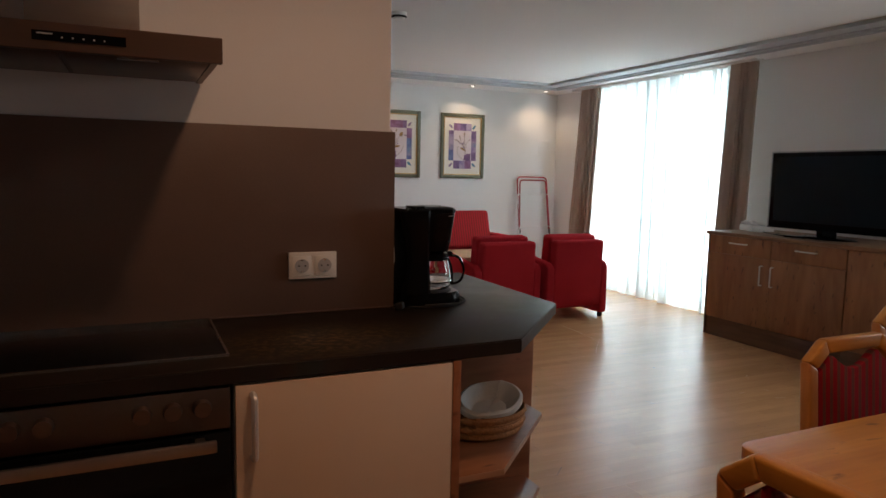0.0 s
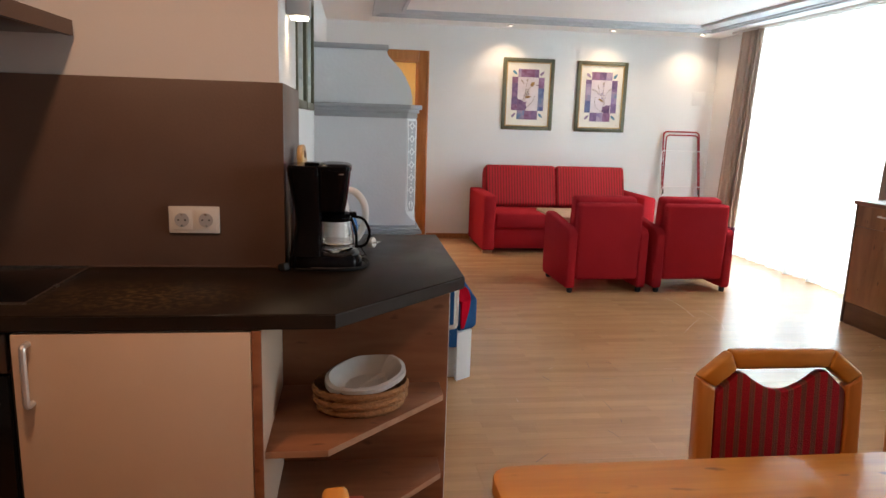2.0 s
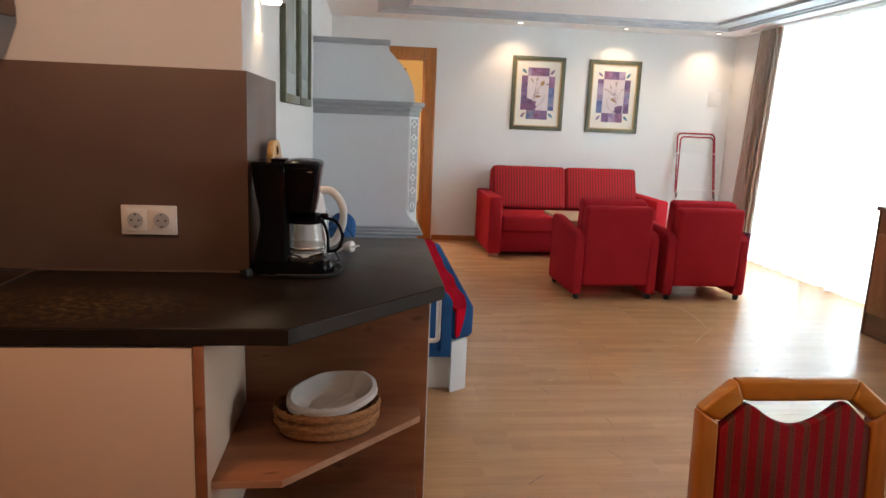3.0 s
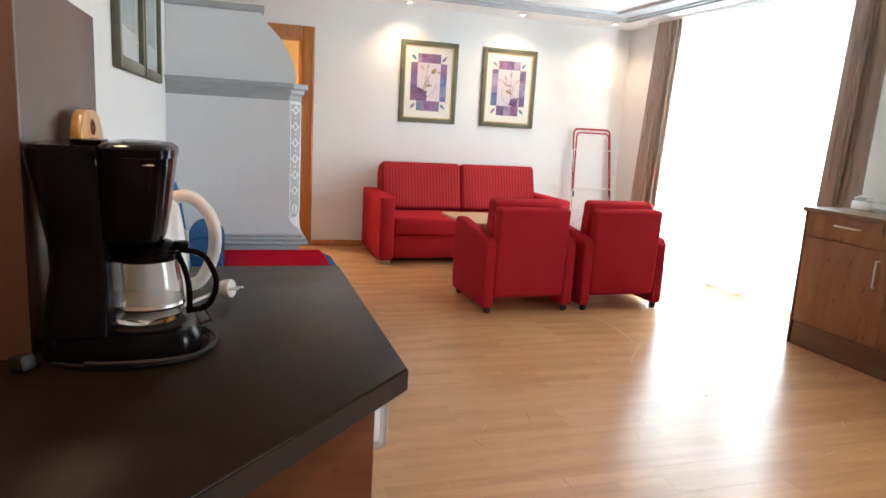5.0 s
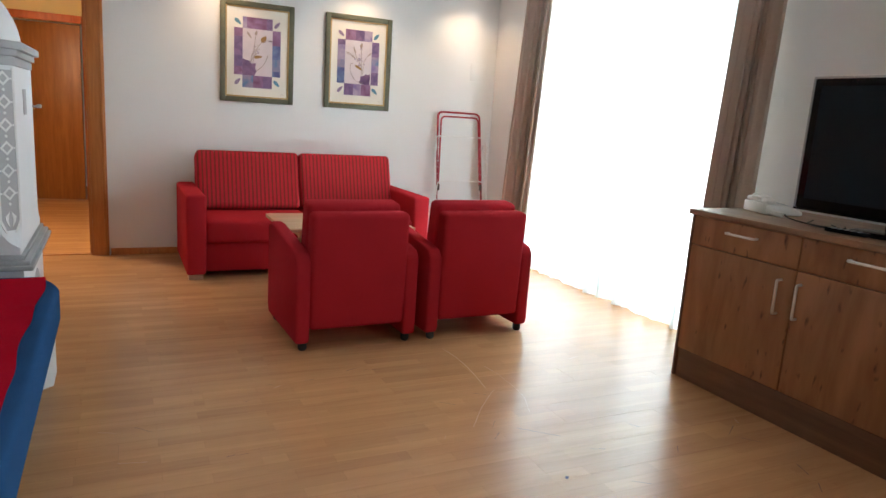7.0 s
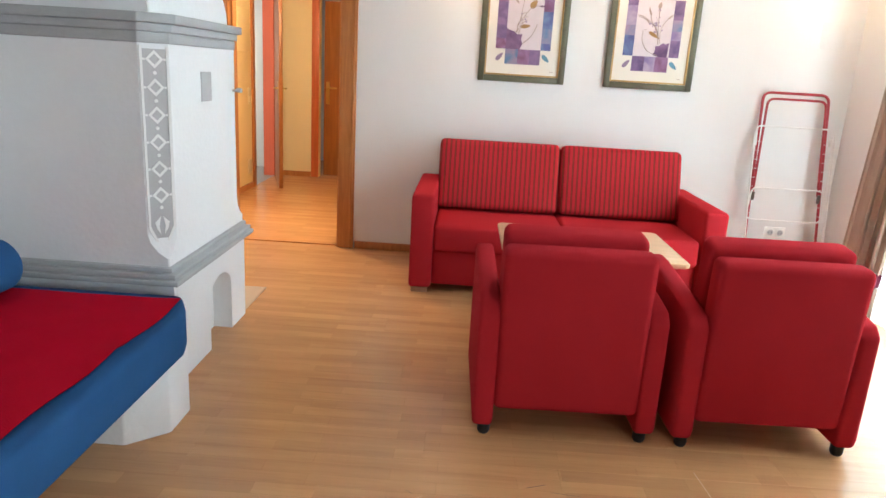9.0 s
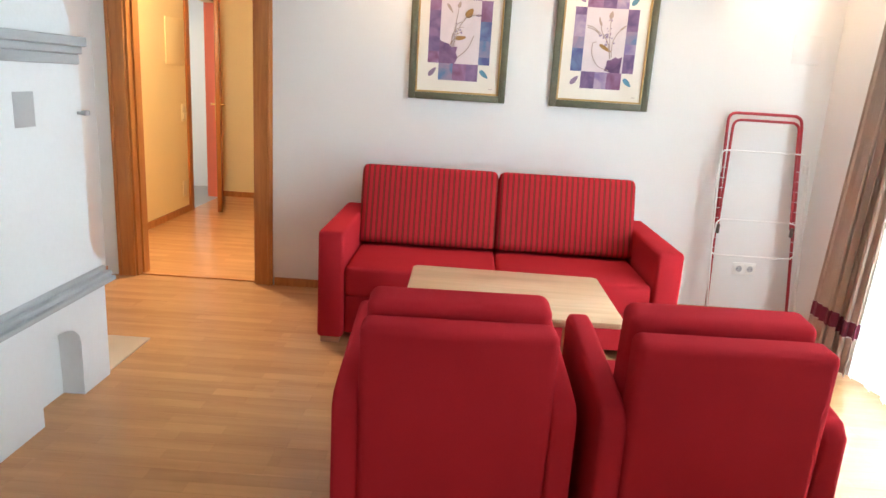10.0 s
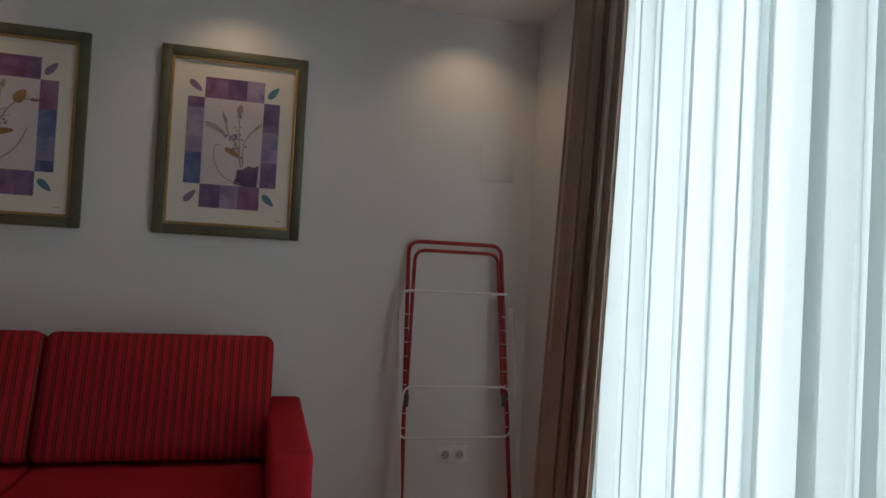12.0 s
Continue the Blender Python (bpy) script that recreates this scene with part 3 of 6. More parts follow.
# door at the hall's end
end_frame = thing("door_3", (1.63, HY, 0), "reddish wooden frame with a brown door ajar", "door", kind="structure")
for a, b in ((1.195, 1.28), (1.98, 2.065)):
    part("door_casing", box((a, HY - 0.02, 0), (b, HY, 2.115), 0.004), REDWOOD, end_frame)
part("door_casing", box((1.281, HY - 0.02, 2.03), (1.979, HY, 2.115), 0.004), REDWOOD, end_frame)
end_leaf = part("door_leaf", moved(box((-0.66, -0.02, 0.01), (0, 0.02, 2.02), 0.003), pose(0.33, 0.05, 0, 0, 0, -10)), HALLDOOR, end_frame, local=True)
part("lever_handle", moved(join(tube(bent([(-0.61, -0.021, 1.05), (-0.61, -0.06, 1.05), (-0.49, -0.06, 1.05)], 0.015), 0.010), box((-0.632, -0.027, 0.86), (-0.588, -0.0205, 1.12), 0.002)), pose(0.33, 0.05, 0, 0, 0, -10)),
     BRASS, end_leaf, "brass lever handle with a long plate", local=True)
# light switch, fuse box and sockets in the hall
fuse = thing("fuse_box_cover", (HX, 9.9, 1.40), "pale yellow fuse box cover on the hall wall", "fuse box")
part("cover", box((HX, 9.72, 1.40), (HX + 0.012, 10.10, 1.80), 0.003), YELLOW, fuse)
hall_switch = thing("light_switch", (HX, 10.06, 0.88), "ivory light switch on the yellow hall wall", "switch")
part("cover_plate", box((HX, 10.02, 0.88), (HX + 0.012, 10.10, 1.04), 0.006), IVORY, hall_switch)
part("rocker", box((HX + 0.0125, 10.035, 0.90), (HX + 0.018, 10.085, 0.96), 0.008), IVORY, hall_switch)
hsock = thing("hall_socket", (HX, 10.04, 0.16), "ivory socket on the hall wall", "socket")
part("cover_plate", box((HX, 10.0, 0.16), (HX + 0.01, 10.08, 0.31), 0.003), IVORY, hsock)
# hall ceiling lamp
hl = thing("hall_ceiling_lamp", (1.6, 8.34, ZC), "round glowing hall ceiling lamp", "lamp")
part("shade", lathe([(0.0, -0.03), (0.12, -0.028), (0.14, -0.01), (0.14, 0.0)], (1.6, 8.34, ZC)), LAMPGLOW, hl)

# ---- window, curtains, outside ----
win = thing("window_1", (XW + 0.12, 6.01, 0.03), "tall white balcony window behind sheer curtains", "window", kind="structure")
for k, (a, b) in enumerate(((WY0, 6.01), (6.01, WY1))):
    part("window_frame", join(box((XW + 0.10, a, 0.031), (XW + 0.17, a + 0.07, WZ), 0.004), box((XW + 0.10, b - 0.07, 0.031), (XW + 0.17, b, WZ), 0.004),
                              box((XW + 0.10, a + 0.071, 0.031), (XW + 0.17, b - 0.071, 0.15), 0.004),
                              box((XW + 0.10, a + 0.071, WZ - 0.08), (XW + 0.17, b - 0.071, WZ), 0.004)), WHITEP, win)
    pane = part("pane", box((XW + 0.13, a + 0.071, 0.151), (XW + 0.138, b - 0.071, WZ - 0.081)), PANE, win)
    pane.visible_shadow = False


def pleats(y0, y1, x, depth, folds, z0, z1, thick, seed, flare=0.0, rows=9, shift=0.0, curl=0.25):
    """A hanging cloth in uneven folds, closed and with thickness."""
    rnd = random.Random(seed)
    n = folds * 8
    ph = [rnd.uniform(-0.5, 0.5) for _ in range(folds + 1)]
    am = [rnd.uniform(0.4, 1.2) for _ in range(folds + 1)]
    wob = [rnd.uniform(-1, 1) for _ in range(13)]
    bm = bmesh.new()

    def sheet(off):
        grid = []
        for r in range(rows):
            z = z0 + (z1 - z0) * r / (rows - 1)
            u = 1 - (z - 0.02) / 2.355
            line = []
            for i in range(n + 1):
                s = i / n
                f = folds * min(0.99999, max(0.0, s + 0.55 / folds * wob[int(s * 11.999)] * math.sin(math.pi * (s * 12 % 1)) ** 2))
                k = min(folds - 1, int(f))
                w = f - k
                p = ph[k] * (1 - w) + ph[k + 1] * w
                a = am[k] * (1 - w) + am[k + 1] * w
                yy = y0 + (y1 - y0) * s + curl * (y1 - y0) / folds * math.sin(6.283 * f * 2 + p)
                yy = yy + (s - 0.5) * flare * u + shift * (z - 0.02) / 2.35
                xx = x + off + depth * a * (0.75 + 0.35 * u) * math.sin(6.283 * f + p * (1 + 0.8 * u))
                zz = z + (0.003 * math.sin(6.283 * f * 0.5 + p) if r == 0 else 0)
                line.append(bm.verts.new((xx, yy, zz)))
            grid.append(line)
        for r in range(rows - 1):
            for i in range(n):
                bm.faces.new((grid[r][i], grid[r][i + 1], grid[r + 1][i + 1], grid[r + 1][i]))
        return grid
    a = sheet(0)
    if thick:
        b = sheet(thick)
        for r in range(rows - 1):
            for i in (0, n):
                bm.faces.new((a[r][i], a[r + 1][i], b[r + 1][i], b[r][i]))
        for i in range(n):
            for r in (0, rows - 1):
                bm.faces.new((a[r][i], a[r][i + 1], b[r][i + 1], b[r][i]))
        bmesh.ops.recalc_face_normals(bm, faces=bm.faces[:])
    return bm


rail = thing("curtain_rail", (5.53, 6.0, 2.37), "white double curtain rail under the ceiling", "curtain rail")
part("rail", join(box((5.495, 4.62, 2.375), (5.515, 7.36, 2.3995), 0.003), box((5.565, 4.62, 2.375), (5.585, 7.36, 2.3995), 0.003)), WHITEP, rail)
sheer = thing("sheer_curtain", (5.575, 6.0, 0.008), "sheer white voile curtain in loose folds", "curtain")
part("cloth", pleats(4.90, 7.16, 5.575, 0.029, 15, 0.058, 2.375, 0, 4, rows=11, curl=0.20), SHEER, sheer)
part("hem", pleats(4.90, 7.16, 5.575, 0.029, 15, 0.004, 0.058, 0, 4, rows=2, curl=0.20), SHEER, sheer, "doubled white hem")
for sh, fl, y0, y1, sd, lab in ((-0.18, 0.06, 6.98, 7.34, 7, "taupe floor-length curtain drawn aside, burgundy band near its hem"),
                              (-0.08, 0.05, 4.69, 4.98, 9, "taupe floor-length curtain drawn aside by the sideboard")):
    d = thing("drape_curtain", (5.505, (y0 + y1) / 2, 0.02), lab, "curtain", "window drapes")
    part("cloth", pleats(y0, y1, 5.505, 0.036, 5, 0.31, 2.375, 0.004, sd, fl, 9, sh), DRAPE, d)
    part("band", pleats(y0, y1, 5.504, 0.0405, 5, 0.225, 0.309, 0.005, sd, fl, 2, sh), DRAPEBAND, d, "burgundy woven band")
    part("hem", pleats(y0, y1, 5.505, 0.040, 5, 0.02, 0.224, 0.004, sd, fl, 3, sh), DRAPE, d)

solid("ground", box((XW + 0.3, -60, -0.6), (120, 80, -0.1)), GRASS, "green lawn outside the window", "lawn")
solid("pavement_terrace", box((XW + 0.3, 3.0, -0.099), (XW + 2.8, 9.0, -0.03)), STONE, "pale stone terrace outside the window", "terrace")


def leaf_bank(name, x, y0, y1, h, count, seed, label):
    rnd = random.Random(seed)
    verts, faces = [], []
    for _ in range(count):
        y = rnd.uniform(y0, y1)
        top = h * (0.75 + 0.25 * math.sin(y * 1.3 + seed))
        z = top * rnd.random() ** 0.7
        c = Vector((x + rnd.gauss(0, 0.5), y, z - 0.1))
        r = Euler([rnd.uniform(0, 6.28) for _ in range(3)]).to_matrix()
        s = rnd.uniform(0.07, 0.16)
        k = len(verts)
        for u, v in ((-s, 0), (0, -s * 0.45), (s, 0), (0, s * 0.45)):
            verts.append(c + r @ Vector((u, v, 0)))
        faces.append((k, k + 1, k + 2, k + 3))
    me = bpy.data.meshes.new(name)
    me.from_pydata(verts, [], faces)
    me.materials.append(LEAF)
    return tagged(new(name, me), label, "hedge", kind="stuff")


leaf_bank("hedge", 13.0, -2, 16, 3.2, 9000, 3, "leafy green hedge beyond the terrace")

# window by the dining table
win2 = thing("window_2", (XW + 0.12, 1.15, 0.9), "white window beside the dining table", "window", kind="structure")
part("window_frame", join(box((XW + 0.10, 0.45, 0.901), (XW + 0.17, 0.52, 2.10), 0.004), box((XW + 0.10, 1.78, 0.901), (XW + 0.17, 1.85, 2.10), 0.004),
                          box((XW + 0.10, 0.521, 0.901), (XW + 0.17, 1.779, 0.97), 0.004), box((XW + 0.10, 0.521, 2.03), (XW + 0.17, 1.779, 2.10), 0.004)), WHITEP, win2)
pane = part("pane", box((XW + 0.13, 0.521, 0.971), (XW + 0.138, 1.779, 2.029)), PANE, win2)
pane.visible_shadow = False

# ---- tiled stove and bench ----
SX, SY0, SY1 = 1.90, 5.55, 6.43
CH = 0.082
stove = thing("tiled_stove", (1.53, 5.95, 0), "whitewashed masonry stove with grey mouldings and painted ornament", "stove")
NY0, NY1 = 5.94, 6.222
arch = [(NY0, 0.001), (NY0, 0.24)] + [(0.5 * (NY0 + NY1) - 0.5 * (NY1 - NY0) * math.cos(math.pi * i / 8), 0.24 + 0.09 * math.sin(math.pi * i / 8)) for i in range(1, 8)] + [(NY1, 0.24), (NY1, 0.001)]
outline = [(5.60, 0.001)] + arch + [(SY1, 0.001), (SY1, 0.4515), (5.60, 0.4515)]
part("base", join(prism(outline, 1.81, 1.905, "x"), box((XB + 0.001, 5.60, 0.0), (1.8105, SY1, 0.4515)), box((XB + 0.001, SY0 + 0.02, 0.27), (1.905, 5.599, 0.4515))), STOVE, stove, "white base with an arched niche")


def skirt(z0, z1, out, mat_, name):
    c = CH + out * 0.4
    pts = [(XB + 0.001, SY0 - out), (SX + out - c, SY0 - out), (SX + out, SY0 - out + c), (SX + out, SY1 + out * 0.3 - c), (SX + out - c, SY1 + out * 0.3), (XB + 0.001, SY1 + out * 0.3)]
    part(name, prism(pts, z0, z1, "z", 0.004), mat_, stove)


def skirt_sq(z0, z1, out, mat_, name):
    pts = [(XB + 0.001, SY0 - out), (SX + out, SY0 - out), (SX + out, SY1 + out * 0.3), (XB + 0.001, SY1 + out * 0.3)]
    part(name, prism(pts, z0, z1, "z", 0.006), mat_, stove)


skirt_sq(0.452, 0.474, 0.052, STOVEGREY, "lower_moulding")
skirt_sq(0.4745, 0.496, 0.038, STOVEGREY, "lower_moulding")
skirt_sq(0.4965, 0.518, 0.016, STOVEGREY, "lower_moulding")
# body with its canted corners, square again at the foot
body = bmesh.new()
lvl = []
for z, c in ((0.5185, 0.004), (0.550, 0.004), (0.575, CH * 0.5), (0.61, CH * 0.85), (0.65, CH), (1.365, CH)):
    lvl.append([body.verts.new(p) for p in ((XB + 0.001, SY0, z), (SX - c, SY0, z), (SX, SY0 + c, z), (SX, SY1 - c, z), (SX - c, SY1, z), (XB + 0.001, SY1, z))])
for a, b in zip(lvl, lvl[1:]):
    for i in range(6):
        body.faces.new((a[i], a[(i + 1) % 6], b[(i + 1) % 6], b[i]))
body.faces.new(lvl[0]), body.faces.new(lvl[-1])
bmesh.ops.recalc_face_normals(body, faces=body.faces[:])
part("body", body, STOVE, stove)
skirt(1.3655, 1.405, 0.006, STOVEGREY, "upper_moulding")
skirt(1.4055, 1.435, 0.02, STOVEGREY, "upper_moulding")
skirt(1.4355, 1.47, 0.042, STOVEGREY, "upper_moulding")
# curved hood above the ledge
curve = [(XB + 0.001, 1.4705), (1.86, 1.4705), (1.857, 1.53), (1.84, 1.60), (1.80, 1.68), (1.755, 1.745), (1.70, 1.80), (1.665, 1.835), (1.65, 1.875), (XB + 0.001, 1.875)]
part("hood", prism(curve, SY0 + 0.01, SY1 - 0.05, "y"), STOVE, stove, "white hood curving in towards its top")
part("cap", box((XB + 0.001, SY0 - 0.015, 1.8755), (1.665, SY1 - 0.04, 1.915), 0.006), STOVEGREY, stove)
part("vent_plate", box((SX, 5.93, 1.142), (SX + 0.003, 6.043, 1.265), 0.001), STOVEORN, stove, "small grey plate")
# painted ornament on the canted corner
orn = thing("stove_ornament", (SX - CH / 2, SY0 + CH / 2, 0.64), "grey and white painted diamond ornament on the stove corner", "ornament")
cant = Matrix.Translation((SX - CH / 2 + 0.0022, SY0 + CH / 2 - 0.0022, 0)) @ pose(0, 0, 0, 0, 0, 45)
hw = 0.043


def plate(pts, t0, t1):
    """A flat outline on the canted face: across, up."""
    return moved(prism(pts, -t1, -t0, "y"), cant)


band = [(-hw, 1.345), (-hw, 0.675), (-hw * 0.85, 0.643), (-hw * 0.4, 0.620), (0.0, 0.613), (hw * 0.4, 0.620), (hw * 0.85, 0.643), (hw, 0.675), (hw, 1.345)]
part("ground", plate(band, 0, 0.002), STOVEORN, orn)
for s in (-1, 1):
    part("border", plate([(s * (hw + 0.0005), 1.355), (s * (hw + 0.0005), 0.675), (s * (hw * 0.4), 0.615), (s * (hw * 0.5), 0.603), (s * (hw + 0.010), 0.667), (s * (hw + 0.011), 1.355)], 0, 0.005), STOVEWHT, orn)
for k in range(6):
    cz = 1.308 - 0.102 * k
    o, i_ = 0.033, 0.020
    quad = []
    for p, q in (((0, o), (o, 0)), ((o, 0), (0, -o)), ((0, -o), (-o, 0)), ((-o, 0), (0, o))):
        f = i_ / o
        quad.append(plate([(p[0], cz + p[1]), (q[0], cz + q[1]), (q[0] * f, cz + q[1] * f), (p[0] * f, cz + p[1] * f)], 0.0021, 0.005))
    part("diamond", join(*quad), STOVEWHT, orn)
    for s in (-1, 1):
        part("bar", plate([(s * 0.034, cz - 0.004), (s * hw, cz - 0.004), (s * hw, cz + 0.004), (s * 0.034, cz + 0.004)], 0.0021, 0.0045), STOVEWHT, orn)
    part("bead", plate([(0.007 * math.cos(a), cz - 0.049 + 0.007 * math.sin(a)) for a in [0.785 * j for j in range(8)]], 0.0021, 0.005), STOVEWHT, orn)
for s in (-1, 1):
    part("scroll", plate([(s * 0.004, 0.715), (s * 0.028, 0.690), (s * 0.022, 0.664), (s * 0.006, 0.640), (s * 0.012, 0.675)], 0.0021, 0.005), STOVEWHT, orn)
part("soot_door_knob", join(tube([(SX + 0.0005, 6.32, 1.178), (SX + 0.03, 6.32, 1.178)], 0.006, 8), box((SX + 0.02, 6.305, 1.17), (SX + 0.045, 6.335, 1.19), 0.005)), STOVEGREY, stove, "small grey knob")
plate_h = solid("hearth_plate", box((XB + 0.02, SY1 + 0.012, 0.0), (1.89, 6.865, 0.008), 0.002), PLATE, "pale sheet on the floor beside the stove", "hearth plate", "object", (1.56, 6.68, 0))

bench = thing("stove_bench", (1.6, 4.5, 0), "white masonry bench beside the tiled stove", "bench")
part("pedestal", prism([(XB + 0.001, 5.10), (1.915, 5.096), (2.035, 5.203), (2.035, 5.37), (1.906, 5.597), (XB + 0.001, 5.597)], 0, 0.268, "z", 0.006), STOVE, bench)
part("pedestal", prism([(XB + 0.001, 3.566), (1.946, 3.566), (1.948, 3.505), (2.035, 3.565), (2.035, 3.78), (1.915, 3.88), (XB + 0.001, 3.88)], 0, 0.268, "z", 0.006), STOVE, bench)
part("rear_wall", box((XB + 0.001, 3.881, 0), (1.62, 5.099, 0.268)), STOVE, bench)
mattress = thing("bench_mattress", (1.65, 4.45, 0.27), "thick blue upholstered seat pad on the bench", "mattress")
part("pad", prism([(XB + 0.002, 3.566), (1.945, 3.566), (1.948, 3.502), (2.050, 3.574), (2.068, 3.610), (2.068, 5.27), (2.04, 5.36), (1.98, 5.475), (XB + 0.002, 5.475)], 0.27, 0.435, "z", 0.024, 3), BLUE, mattress)
head = thing("bench_headrest", (1.6, 3.5, 0.19), "blue upholstered end board of the bench", "headrest")
hp = [(1.25, 0.20), (1.942, 0.20), (1.942, 0.485), (1.832, 0.60), (1.25, 0.60)]
part("board", prism(hp, 3.490, 3.562, "y", 0.012), BLUE, head)
hp_in = [(1.30, 0.23), (1.892, 0.23), (1.892, 0.465), (1.808, 0.548), (1.30, 0.548)]
part("rim", join(*[prism([hp[i], hp[(i + 1) % 5], hp_in[(i + 1) % 5], hp_in[i]], 3.479, 3.4905, "y") for i in range(5)]), BLUE, head)

# red blanket, slightly wrinkled, hanging over the near end
bl = bmesh.new()
nx_, ny_ = 26, 46
rows_b = []
for j in range(ny_ + 1):
    v = j / ny_
    y = 3.570 + (5.40 - 3.570) * v
    line = []
    for i in range(nx_ + 1):
        u = i / nx_
        edge = 2.022 - 0.014 * v + 0.006 * math.sin(v * 9) + 0.005 * math.sin(v * 23)
        x = 1.30 + (edge - 1.30) * u
        z = 0.443 + 0.004 * noise.noise((x * 7, y * 5, 0)) + 0.005 * max(0, noise.noise((x * 3, y * 9, 4)))
        z += 0.010 * max(0, u - 0.86) / 0.14 * (0.5 + 0.5 * math.sin(v * 27)) * (1 if v < 0.75 else 0.3)
        line.append((x, y, z))
    rows_b.append(line)
# a corner of it hangs down the end of the pad
tail = []
for k in (1.0, 0.7, 0.35, 0.05):
    tail.append([(p[0] + 0.003 * math.sin(p[0] * 90) * k, 3.565 if p[0] < 1.946 else 3.488 + (p[0] - 1.946) * 0.70, 0.444 - k * (0.002 + 0.150 * min(1.0, max(0.0, (p[0] - 1.944) / 0.02)))) for p in [(min(q[0], 2.018 - 0.035 * k ** 2), q[1], q[2]) for q in rows_b[0]]])
rows_b = tail + rows_b
ny_ += 4
top = [[bl.verts.new(p) for p in r] for r in rows_b]
bot = [[bl.verts.new((p[0] - 0.003, p[1] + (0.0028 if j < 4 else 0), p[2] - (0.001 if j < 4 else 0.004))) for p in r] for j, r in enumerate(rows_b)]
for j in range(ny_):
    for i in range(nx_):
        bl.faces.new((top[j][i], top[j][i + 1], top[j + 1][i + 1], top[j + 1][i]))
        bl.faces.new((bot[j][i], bot[j + 1][i], bot[j + 1][i + 1], bot[j][i + 1]))
for i in range(nx_):
    for j in (0, ny_):
        bl.faces.new((top[j][i], top[j][i + 1], bot[j][i + 1], bot[j][i]))
for j in range(ny_):
    for i in (0, nx_):
        bl.faces.new((top[j][i], top[j + 1][i], bot[j + 1][i], bot[j][i]))
bmesh.ops.recalc_face_normals(bl, faces=bl.faces[:])
solid("blanket", bl, BLANKET, "red fleece blanket spread over the blue seat pad", "blanket", "object", (1.65, 4.45, 0.436))
backrest = thing("wall_cushion", (1.25, 3.9, 0.436), "tall blue upholstered back cushion against the wall", "cushion")
bp = [(3.575, 0.437), (4.22, 0.437), (4.22, 0.72), (4.15, 0.90), (4.06, 0.985), (3.95, 1.03), (3.575, 1.03)]
wedge = prism(bp, 1.175, 1.325, "x", 0.03, 4)
for v in wedge.verts:
    up = (v.co.z - 0.437) / 0.593
    v.co.x += (0.045 if v.co.x < 1.25 else -0.060) * up
part("cushion", wedge, BLUE, backrest)
for y0, y1, lab in ((4.66, 5.38, "blue bolster roll lying on the bench"), (4.28, 4.655, "short blue bolster roll lying on the bench")):
    bo = thing("bolster", (1.38, (y0 + y1) / 2, 0.45), lab, "bolster", "bench bolsters")
    L = y1 - y0
    prof = [(0.0, -L / 2), (0.085, -L / 2), (0.10, -L / 2 + 0.015), (0.104, 0), (0.10, L / 2 - 0.015), (0.085, L / 2), (0.0, L / 2)]
    part("roll", moved(lathe(prof, (0, 0, 0), 26), Matrix.Translation((1.335, (y0 + y1) / 2, 0.545)) @ pose(0, 0, 0, 90, 0, 0)), BLUE, bo)
    part("piping", moved(lathe([(0.098, -0.003), (0.1065, 0.0), (0.098, 0.003)], (0, 0, 0), 26), Matrix.Translation((1.335, y0 + 0.018, 0.545)) @ pose(0, 0, 0, 90, 0, 0)), BLUE, bo)

# ---- sofa group ----
sofa = thing("sofa", (3.67, 7.42, 0), "red two-seat sofa with dark-striped back cushions", "sofa")
for a, b in ((2.735, 2.872), (4.468, 4.605)):
    part("armrest", box((a, 6.965, 0.035), (b, 7.84, 0.614), 0.022, 3), RED, sofa)
part("base", box((2.8725, 7.01, 0.05), (4.4675, 7.80, 0.262), 0.012), RED, sofa)
for a, b in ((2.874, 3.669), (3.671, 4.466)):
    part("seat_cushion", box((a, 6.975, 0.264), (b, 7.62, 0.43), 0.028, 3), RED, sofa)
part("back_frame", box((2.8725, 7.70, 0.263), (4.4675, 7.835, 0.80), 0.02), RED, sofa)


def back_cushion(x0, x1):
    bm = box((x0, -0.10, 0.0), (x1, 0.10, 0.465), 0.0)
    bmesh.ops.bevel(bm, geom=bm.edges[:], offset=0.045, segments=4, affect="EDGES", profile=0.6)
    return moved(bm, Matrix.Translation((0, 7.555, 0.425)) @ pose(0, 0, 0, -17, 0, 0))


for a, b in ((2.862, 3.668), (3.672, 4.478)):
    cu = part("back_cushion", back_cushion(a, b), REDSTRIPE, sofa, "red cushion with dark stripes")
    Tc = Matrix.Translation((0, 7.555, 0.425)) @ pose(0, 0, 0, -17, 0, 0)
    for yy in (-0.062, 0.082):
        rim = bent([(a + 0.012, yy, 0.05), (a + 0.012, yy, 0.452), (b - 0.012, yy, 0.452), (b - 0.012, yy, 0.05)], 0.05, 5)
        part("piping", tube([Tc @ p for p in rim], 0.0042, 6), INKCLOTH, cu, "dark piping along the seam")
for x in (2.80, 4.54):
    for y in (7.02, 7.78):
        part("foot", box((x - 0.05, y - 0.03, 0), (x + 0.05, y + 0.03, 0.045), 0.004), SHELFEDGE, sofa, "pale wooden block foot")


